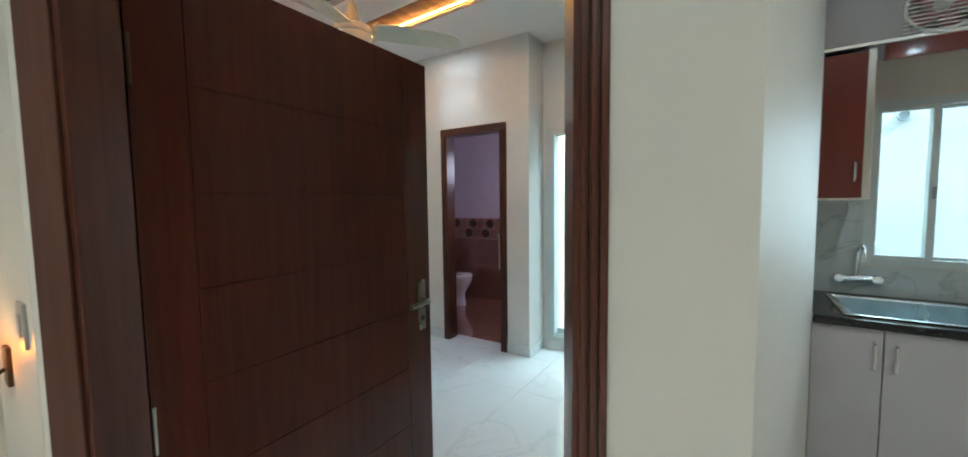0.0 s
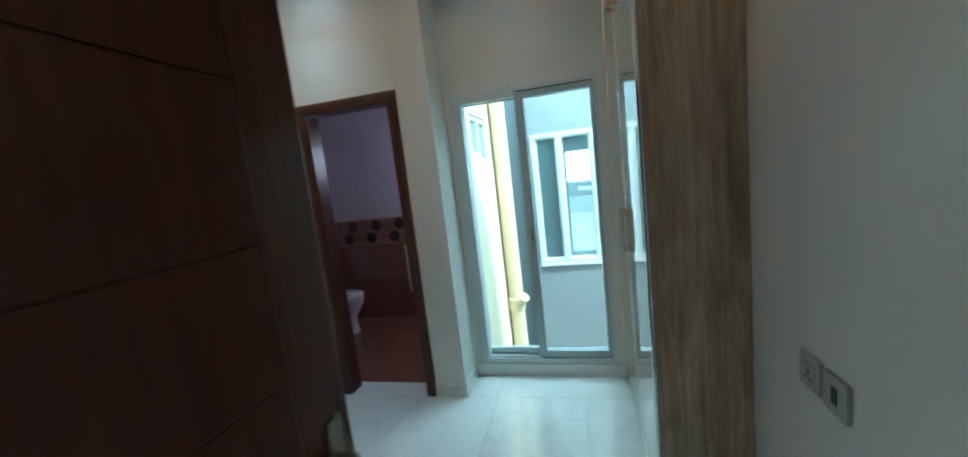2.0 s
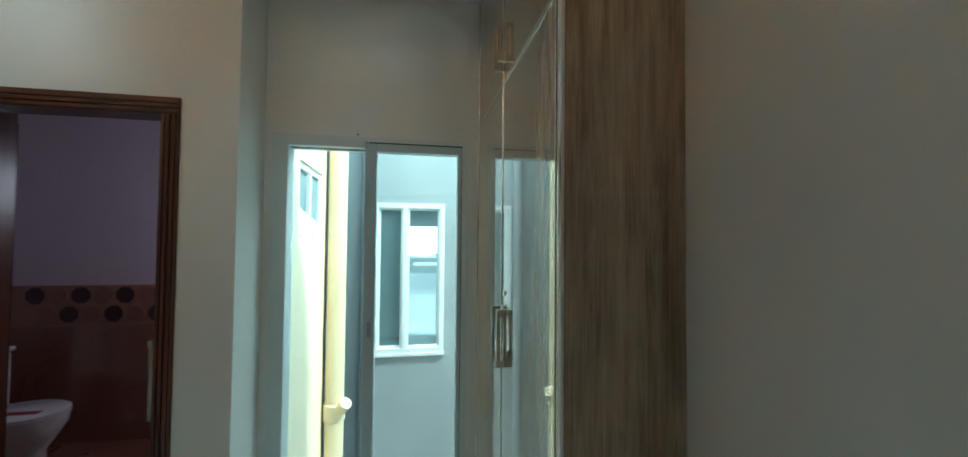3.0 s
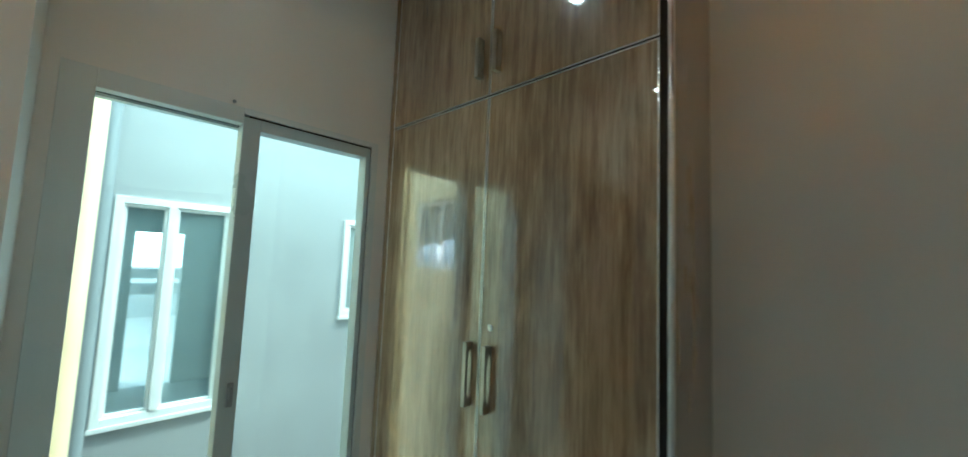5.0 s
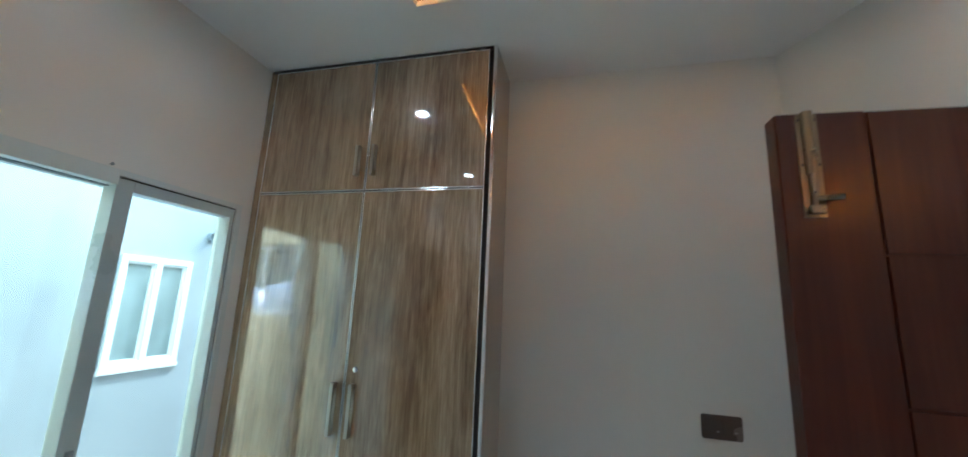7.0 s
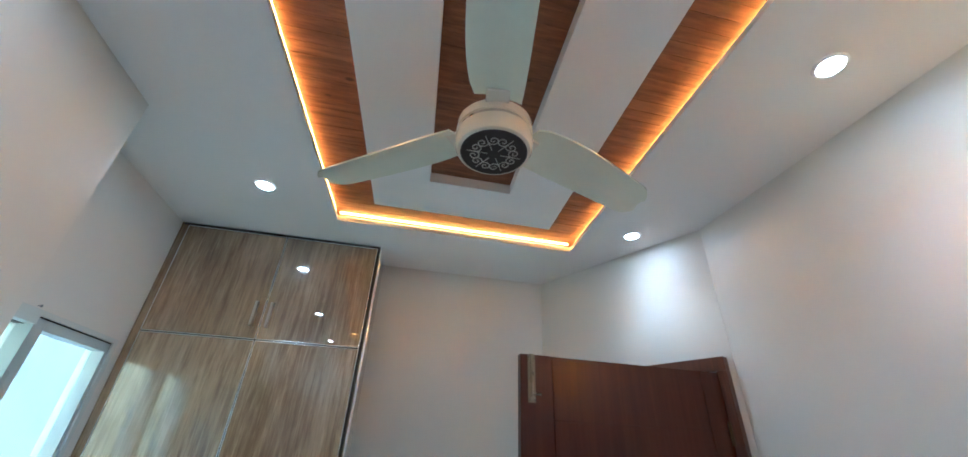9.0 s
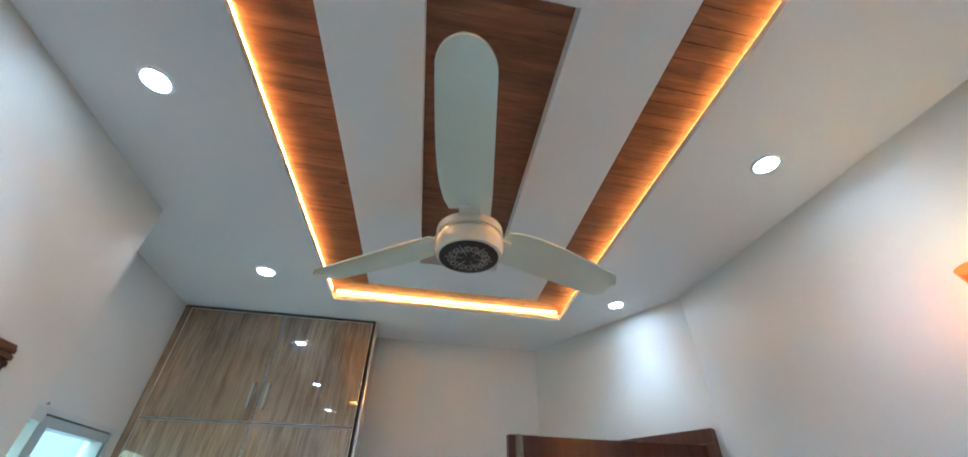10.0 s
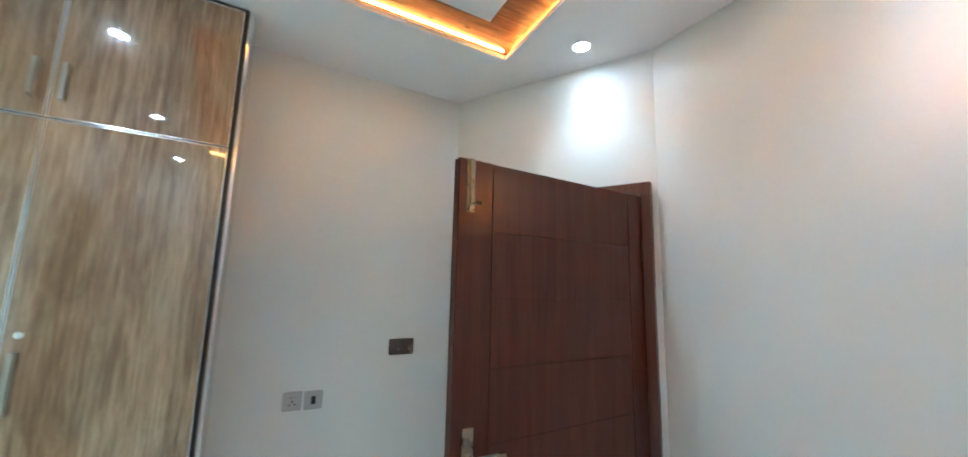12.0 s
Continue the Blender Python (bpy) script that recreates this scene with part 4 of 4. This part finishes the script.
part("tank", boxes((TXC - 0.38, TYC - 0.19, 0.36, TXC - 0.21, TYC + 0.19, 0.76), bevel=0.02), CERAM, wc, smooth=True)
part("tank_lid", boxes((TXC - 0.39, TYC - 0.20, 0.762, TXC - 0.20, TYC + 0.20, 0.79), bevel=0.008), CERAM, wc, smooth=True)
tap = thing("bib_tap", (-2.30, BY - 0.006, 0.62), "small chrome wall tap on the bathroom tiles", "tap")
part("body", tube([(-2.30, BY - 0.006, 0.62), (-2.30, BY - 0.06, 0.62), (-2.30, BY - 0.09, 0.61), (-2.30, BY - 0.10, 0.58)], 0.012), CHROME, tap, smooth=True)
part("knob", boxes((-2.33, BY - 0.055, 0.635, -2.27, BY - 0.035, 0.655), bevel=0.004), CHROME, tap)

# ---- light shaft outside ----
piece("outer_wall_below", boxes((-4.5, SLIDEY, -3.2, 3.5, SLIDEY + TH, -0.1)), GREYW, "grey rendered wall below the bedroom window", "wall")
FY0 = 5.55
piece("shaft_floor", boxes((-4.5, SLIDEY + TH, -3.3, 3.5, FY0 + 0.2, -3.2)), CONC, "grey concrete floor of the light shaft", "ground")
piece("yellow_wall_face", boxes((RECX, SLIDEY + TH, -3.2, RECX + 0.02, BWY0, 3.5), (RECX, BWY1, -3.2, RECX + 0.02, 4.5, 3.5), (RECX, BWY0, -3.2, RECX + 0.02, BWY1, BWZ0), (RECX, BWY0, BWZ1, RECX + 0.02, BWY1, 3.5)), YELW,
      "sunlit cream-yellow rendered wall of the light shaft", "wall")
piece("yellow_wall_end", boxes((-4.5, 4.57, -3.2, RECX + 0.02, 4.62, 3.5)), GREYW, "grey rendered wall round the corner of the shaft", "wall")


def small_window(x0, x1, z0, z1, y, darks, label, mid=0.5, out=0.02):
    t = thing("window", ((x0 + x1) / 2, y, z0), label, "window")
    w = 0.055
    xm = x0 + (x1 - x0) * mid

    def put(*b):
        return boxes(*b, bevel=0.004)
    part("window_frame", put((x0, y - out, z0, x0 + w, y + 0.05, z1), (x1 - w, y - out, z0, x1, y + 0.05, z1), (x0 + w, y - out, z1 - w, x1 - w, y + 0.05, z1), (x0 + w, y - out, z0, x1 - w, y + 0.05, z0 + w), (xm - w / 2, y - out - 0.006, z0 + w, xm + w / 2, y + 0.05, z1 - w)), WFRAME, t)
    for a, b, dark in ((x0 + w, xm - w / 2, darks[0]), (xm + w / 2, x1 - w, darks[1])):
        part("sash", put((a, y + 0.004, z0 + w, a + 0.022, y + 0.045, z1 - w), (b - 0.022, y + 0.004, z0 + w, b, y + 0.045, z1 - w), (a + 0.022, y + 0.004, z1 - w - 0.022, b - 0.022, y + 0.045, z1 - w), (a + 0.022, y + 0.004, z0 + w, b - 0.022, y + 0.045, z0 + w + 0.022)), WFRAME, t)
        pn = part("pane", boxes((a + 0.02, y + 0.02, z0 + w + 0.02, b - 0.02, y + 0.026, z1 - w - 0.02)), dark, t)
        if dark is SHEENP:
            pn.visible_shadow = False
    part("window_sill", put((x0 - 0.01, y - 0.03, z0 - 0.035, x1 + 0.01, y + 0.05, z0)), WFRAME, t)
    return t


WA0, WA1, WAZ0, WAZ1 = -1.115, -0.325, 0.265, 1.940
WB0, WB1, WBZ0, WBZ1 = 0.69, 1.365, 0.925, 1.943
piece("facing_wall", boxes((-4.5, FY0, -3.2, WA0, FY0 + 0.2, 3.6), (WA1, FY0, -3.2, WB0, FY0 + 0.2, 3.6), (WB1, FY0, -3.2, 3.5, FY0 + 0.2, 3.6),
                           (WA0, FY0, -3.2, WA1, FY0 + 0.2, WAZ0), (WA0, FY0, WAZ1, WA1, FY0 + 0.2, 3.6), (WB0, FY0, -3.2, WB1, FY0 + 0.2, WBZ0), (WB0, FY0, WBZ1, WB1, FY0 + 0.2, 3.6)), GREYW,
      "pale grey rendered wall across the light shaft", "wall")
wa = small_window(WA0, WA1, WAZ0, WAZ1, FY0, (SHEENP, SHEENP), "tall white two-pane window in the grey wall opposite", 0.44)
wb = small_window(WB0, WB1, WBZ0, WBZ1, FY0, (DIMG, DIMG), "small white two-pane window in the grey wall opposite")
# the room behind the tall window, with an opening to the far distance
piece("far_room", boxes((-2.4, FY0 + 0.2, -0.25, -2.3, 8.0, 2.7), (0.6, FY0 + 0.2, -0.25, 0.7, 8.0, 2.7), (-2.3, FY0 + 0.2, 2.6, 0.6, 8.0, 2.7), (-2.3, FY0 + 0.2, -0.25, 0.6, 8.0, -0.15),
                        (-2.3, 8.0, -0.25, -0.76, 8.1, 2.7), (-0.27, 8.0, -0.25, 0.6, 8.1, 2.7), (-0.76, 8.0, -0.25, -0.27, 8.1, -0.15), (-0.76, 8.0, 1.76, -0.27, 8.1, 2.7)), GREYW,
      "dim grey room behind the tall window opposite", "room")
# bathroom window seen from the shaft
bw = thing("window", (RECX, (BWY0 + BWY1) / 2, BWZ0), "small white sliding window in the yellow wall", "window")
ym = (BWY0 + BWY1) / 2
part("window_frame", boxes((RECX - 0.04, BWY0, BWZ0, RECX + 0.005, BWY0 + 0.045, BWZ1), (RECX - 0.04, BWY1 - 0.045, BWZ0, RECX + 0.005, BWY1, BWZ1), (RECX - 0.04, BWY0 + 0.045, BWZ1 - 0.045, RECX + 0.005, BWY1 - 0.045, BWZ1),
                           (RECX - 0.04, BWY0 + 0.045, BWZ0, RECX + 0.005, BWY1 - 0.045, BWZ0 + 0.045), (RECX - 0.04, ym - 0.025, BWZ0 + 0.045, RECX + 0.008, ym + 0.025, BWZ1 - 0.045), bevel=0.003), WFRAME, bw)
for a, b in ((BWY0 + 0.045, ym - 0.025), (ym + 0.025, BWY1 - 0.045)):
    part("pane", boxes((RECX - 0.022, a, BWZ0 + 0.045, RECX - 0.016, b, BWZ1 - 0.045)), FROST, bw)
# pipes
pipe = thing("drain_pipe", (-1.305, 4.515, -3.2), "cream painted drain pipe clamped to the yellow wall", "pipe")
part("pipe", rod(bmesh.new(), (-1.305, 4.515, -3.2), (-1.305, 4.515, 3.5), 0.075, 28), YPIPE, pipe, smooth=True)
part("joint", lathe([(0.076, 0), (0.088, 0.01), (0.088, 0.14), (0.076, 0.15)], 24, Matrix.Translation((-1.305, 4.515, 0.02))), YPIPE, pipe, smooth=True)
part("branch", tube([(-1.305, 4.515, 0.10), (-1.24, 4.46, 0.14), (-1.20, 4.43, 0.19)], 0.052, 16), YPIPE, pipe, smooth=True)
gp = thing("grey_pipe", (-1.185, FY0 - 0.06, -3.2), "grey plastic drain pipe on the wall opposite", "pipe")
part("pipe", rod(bmesh.new(), (-1.185, FY0 - 0.06, -3.2), (-1.185, FY0 - 0.06, 3.6), 0.055, 20), GPIPE, gp, smooth=True)
vent = thing("vent_pipe", (1.525, FY0, 2.24), "round grey vent pipe end in the grey wall", "vent")
part("ring", lathe([(0.05, 0), (0.05, 0.05), (0.042, 0.05), (0.042, 0.01), (0.001, 0.01)], 24, Matrix.Translation((1.525, FY0, 2.24)) @ Matrix.Rotation(math.pi / 2, 4, "X")), GPIPE, vent, smooth=True)
piece("terrace", boxes((-3, 8.1, -0.35, 3, 15, -0.22), (-3, 15, -0.35, 3, 15.12, 0.35)), PALEC, "pale concrete terrace beyond the room opposite", "terrace")
# a sheet that glows by itself in place of the blown-out sky
piece("backdrop", boxes((-150, 115, -8, 150, 115.5, 60)), HAZE, "glowing sheet standing in for the bright sky above the far rooftops", "sky")
piece("ground", boxes((-300, 9, -6.2, 300, 600, -6.0)), PALEC, "pale far ground beyond the houses", "ground")

def far_house(x, y, w, d, h):
    t = thing("far_house", (x, y, -6.0), "distant flat-roofed pale house among rooftops", "house", "distant houses")
    part("wall", boxes((x - w / 2, y, -6.0, x + w / 2, y + d, h)), CONC, t)
    part("roof", boxes((x - w / 2 - 0.3, y - 0.3, h, x + w / 2 + 0.3, y + d, h + 0.4)), GREYW, t)
    for k in range(3):
        part("window", boxes((x - w / 2 + w * (0.14 + 0.3 * k), y - 0.05, h - 2.4, x - w / 2 + w * (0.28 + 0.3 * k), y + 0.05, h - 1.0)), DIMG, t)


for hx, hy, hw, hd, hh in ((-9, 60, 12, 10, -3.6), (5, 66, 11, 9, -3.1), (18, 62, 10, 10, -3.4), (-2, 84, 14, 10, -2.6), (12, 95, 16, 10, -2.4), (30, 80, 14, 10, -2.8), (-24, 75, 14, 10, -3.0)):
    far_house(hx, hy, hw, hd, hh)

# ---- kitchen and hall ----
KY = 2.55
KC = 3.0
piece("kitchen_wall_north", boxes((0.42, KY, 0, 0.68, KY + 0.12, KC), (0.68, KY, 0, 1.80, KY + 0.12, 1.055), (0.68, KY, 1.895, 1.80, KY + 0.12, KC), (1.80, KY, 0, 2.6, KY + 0.12, KC)), HALLW, "kitchen wall with a wide window", "wall")
piece("kitchen_wall_east", boxes((2.6, -3.5, 0, 2.72, KY + 0.12, KC)), HALLW, "plain cream kitchen wall", "wall")
piece("hall_wall_south", boxes((-2.07, -3.5, 0, 2.6, -3.38, KC)), HALLW, "plain cream hall wall", "wall")
piece("hall_wall_west", boxes((-2.07, -3.38, 0, -1.95, -0.075, KC)), HALLW, "plain cream hall end wall", "wall")
piece("hall_ceiling", prism([(-2.0, -3.4), (2.6, -3.4), (2.6, KY), (0.43, KY), (0.16, 0.57), (0.05, 0.51), (-1.12, -0.08), (-2.0, -0.07)], KC - 0.1, KC), CEIL, "plain white hall ceiling", "ceiling")
kw = thing("window_2", (1.2, KY, 1.055), "white sliding kitchen window over the sink", "window", kind="structure")
part("window_frame", boxes((0.68, KY - 0.004, 1.055, 0.72, KY + 0.08, 1.895), (1.76, KY - 0.004, 1.055, 1.80, KY + 0.08, 1.895), (0.72, KY - 0.004, 1.855, 1.76, KY + 0.08, 1.895), (0.72, KY - 0.004, 1.055, 1.76, KY + 0.08, 1.095), bevel=0.003), UPVC, kw)
sash(kw, "left_sash", 0.705, 0.945, 1.08, 1.87, KY + 0.004, KY + 0.03, 0.03, UPVC)
sash(kw, "right_sash", 0.915, 1.78, 1.08, 1.87, KY + 0.034, KY + 0.06, 0.03, UPVC)
part("latch", boxes((0.925, KY - 0.012, 1.40, 0.94, KY + 0.004, 1.46), bevel=0.002), GPIPE, kw)
piece("splashback", boxes((0.421, KY - 0.012, 0.90, 2.4, KY, 1.05), (0.421, KY - 0.012, 1.05, 0.68, KY, 1.40)), SPLASH, "grey-veined marble splashback tiles", "splashback")
ct = thing("worktop", (1.3, 2.25, 0.86), "black granite kitchen worktop", "worktop")
part("slab", boxes((0.421, 1.945, 0.865, 0.55, KY - 0.013, 0.90), (1.15, 1.945, 0.865, 2.4, KY - 0.013, 0.90), (0.55, 1.945, 0.865, 1.15, 2.02, 0.90), (0.55, 2.42, 0.865, 1.15, KY - 0.013, 0.90), bevel=0.003), GRANITE, ct)
sk = thing("sink", (0.85, 2.2, 0.9), "stainless steel kitchen sink with a drainer, set in the worktop", "sink")
part("bowl", boxes((0.55, 2.02, 0.72, 0.565, 2.42, 0.905), (1.135, 2.02, 0.72, 1.15, 2.42, 0.905), (0.565, 2.02, 0.72, 1.135, 2.035, 0.905), (0.565, 2.405, 0.72, 1.135, 2.42, 0.905), (0.565, 2.035, 0.72, 1.135, 2.405, 0.735), bevel=0.004), SINK, sk)
part("rim", boxes((0.53, 2.00, 0.901, 1.17, 2.022, 0.908), (0.53, 2.418, 0.901, 1.17, 2.44, 0.908), (0.53, 2.022, 0.901, 0.552, 2.418, 0.908), (1.148, 2.022, 0.901, 1.17, 2.418, 0.908), bevel=0.002), CHROME, sk)
tp = thing("mixer_tap", (0.66, KY - 0.012, 0.99), "chrome wall mixer tap with a swan neck", "tap")
part("body", tube([(0.58, KY - 0.05, 0.99), (0.74, KY - 0.05, 0.99)], 0.016, 14), CHROME, tp, smooth=True)
part("spout", tube([(0.66, KY - 0.05, 0.99)] + [(0.66 + 0.0 * k, KY - 0.055 - 0.055 * (1 - math.cos(math.pi * k / 10)), 1.12 + 0.05 * math.sin(math.pi * k / 10)) for k in range(11)] + [(0.66, KY - 0.165, 1.09)], 0.009, 12), CHROME, tp, smooth=True)
for x in (0.585, 0.735):
    part("handle", tube([(x, KY - 0.012, 0.99), (x, KY - 0.085, 0.99)], 0.02, 14), CHROME, tp, smooth=True)
bc = thing("base_cabinet", (1.2, 2.2, 0), "pale grey kitchen base cabinet with steel handles, closed", "cabinet")
part("body", boxes((0.421, 1.985, 0.10, 0.535, KY - 0.02, 0.864), (1.165, 1.985, 0.10, 2.4, KY - 0.02, 0.864), (0.535, 1.985, 0.10, 1.165, KY - 0.02, 0.70), (0.43, 2.03, 0, 2.4, KY - 0.02, 0.10)), KWHITE, bc)
for x0, x1, hx in ((0.422, 0.652, 0.622), (0.656, 1.06, 0.688), (1.064, 1.47, 1.44), (1.474, 1.88, 1.51)):
    dd = part("door", boxes((x0, 1.966, 0.105, x1, 1.984, 0.860), bevel=0.002), KWHITE, bc)
    part("handle", tube([(hx, 1.966, 0.69), (hx, 1.942, 0.70), (hx, 1.938, 0.75), (hx, 1.942, 0.80), (hx, 1.966, 0.81)], 0.007, 10), CHROME, dd, "chrome bow handle", True)
uc = thing("wall_cabinet", (0.53, 2.38, 1.4), "dark red glossy wall cabinet with aluminium edging, closed", "cabinet")
part("body", boxes((0.421, 2.225, 1.405, 0.630, KY - 0.002, 2.075)), KRED, uc)
ud = part("door", boxes((0.425, 2.205, 1.41, 0.605, 2.223, 2.07), bevel=0.001), KRED, uc)
part("edging", boxes((0.605, 2.203, 1.405, 0.632, 2.224, 2.075), (0.421, 2.203, 1.400, 0.605, 2.224, 1.41), bevel=0.001), ALU, ud, "shiny aluminium edging")
part("handle", tube([(0.575, 2.205, 1.48), (0.575, 2.185, 1.49), (0.575, 2.18, 1.53), (0.575, 2.185, 1.57), (0.575, 2.205, 1.58)], 0.006, 10), CHROME, ud, "chrome bow handle", True)
bh = thing("loft_cabinet", (1.3, 2.38, 2.1), "pale grey kitchen loft cupboard above the window, with an exhaust fan", "cabinet")
part("body", boxes((0.421, 2.21, 2.105, 0.73, KY - 0.002, KC - 0.1), (0.92, 2.21, 2.105, 2.4, KY - 0.002, KC - 0.1), (0.73, 2.21, 2.325, 0.92, KY - 0.002, KC - 0.1), (0.73, 2.21, 2.105, 0.92, KY - 0.002, 2.113)), KWHITE, bh)
part("edge_strip", boxes((0.421, 2.200, 2.09, 2.4, 2.21, 2.105), bevel=0.001), ALU, bh)
part("lower_strip", boxes((0.66, 2.212, 2.02, 2.4, 2.23, 2.09)), KRED, bh, "dark red strip")
ef = thing("exhaust_fan", (0.825, 2.21, 2.215), "white round exhaust fan with a pinkish rotor", "fan")
EM = Matrix.Translation((0.825, 2.21, 2.215)) @ Matrix.Rotation(math.pi / 2, 4, "X")
part("housing", lathe([(0.118, -0.03), (0.118, 0.02), (0.108, 0.02), (0.108, -0.03)], 40, EM), WFRAME, ef, smooth=True)
for k in range(5):
    part("rotor_blade", moved(boxes((0.02, -0.03, -0.012, 0.10, 0.03, -0.006), bevel=0.002), EM @ Matrix.Rotation(k * 2 * math.pi / 5, 4, "Z") @ Matrix.Rotation(0.4, 4, "X")), PINKP, ef)
part("hub", lathe([(0.03, -0.03), (0.03, 0.0), (0.02, 0.006), (0.001, 0.006)], 20, EM), WFRAME, ef, smooth=True)
for k in range(-6, 7):
    half = 0.118
    part("grille_bar", moved(boxes((-half, 0.017 * k - 0.0025, 0.012, half, 0.017 * k + 0.0025, 0.018)), EM), WFRAME, ef)

# fittings for the added hall lamps, all out of view
for px, py in ((0.9, 0.6), (-0.3, -1.4), (1.6, -1.2), (-1.2, -1.9)):
    dl = thing("downlight", (px, py, KC - 0.1), "round white recessed hall downlight, added out of view to light the hall", "downlight", "ceiling downlights")
    part("ring", lathe([(0.055, -0.001), (0.052, -0.007), (0.044, -0.009), (0.040, -0.004)], 32, Matrix.Translation((px, py, KC - 0.1))), TRIMW, dl, smooth=True)
    part("lens", lathe([(0.001, -0.0065), (0.038, -0.0065), (0.039, -0.004), (0.001, -0.002)], 32, Matrix.Translation((px, py, KC - 0.1))), DISC, dl, "glowing round lens")

piece("threshold", boxes((BD0, BATHY, -0.004, BD1, 3.03, 0.001)), TILE, "white marble threshold of the bathroom", "floor")

# ---- floor tiles, last ----
TS = 0.6
shared = mesh_of("tile", boxes((0.001, 0.001, -0.004, TS - 0.001, TS - 0.001, 0.0)), TILE)


def tile(x0, y0, x1, y1):
    whole = abs(x1 - x0 - TS) < 1e-6 and abs(y1 - y0 - TS) < 1e-6
    me = shared if whole else mesh_of("tile", boxes((0.001, 0.001, -0.004, x1 - x0 - 0.001, y1 - y0 - 0.001, 0.0)), TILE)
    ob = new("tile", me)
    ob.parent = floor
    ob.location = (x0, y0, 0)


for i in range(-7, 5):
    for j in range(-6, 6):
        x0, y0 = i * TS, j * TS - 0.13
        x1, y1 = min(x0 + TS, 2.6), min(y0 + TS, 3.165)
        if y0 < -0.5:
            x0 = max(x0, -1.95)
        x0, y0 = max(x0, -3.75), max(y0, -3.38)
        if y1 - y0 > 0.03 and x1 - x0 > 0.03 and not (x0 < RECX - 0.5 and y0 > 2.862):
            tile(x0, y0, x1, y1)
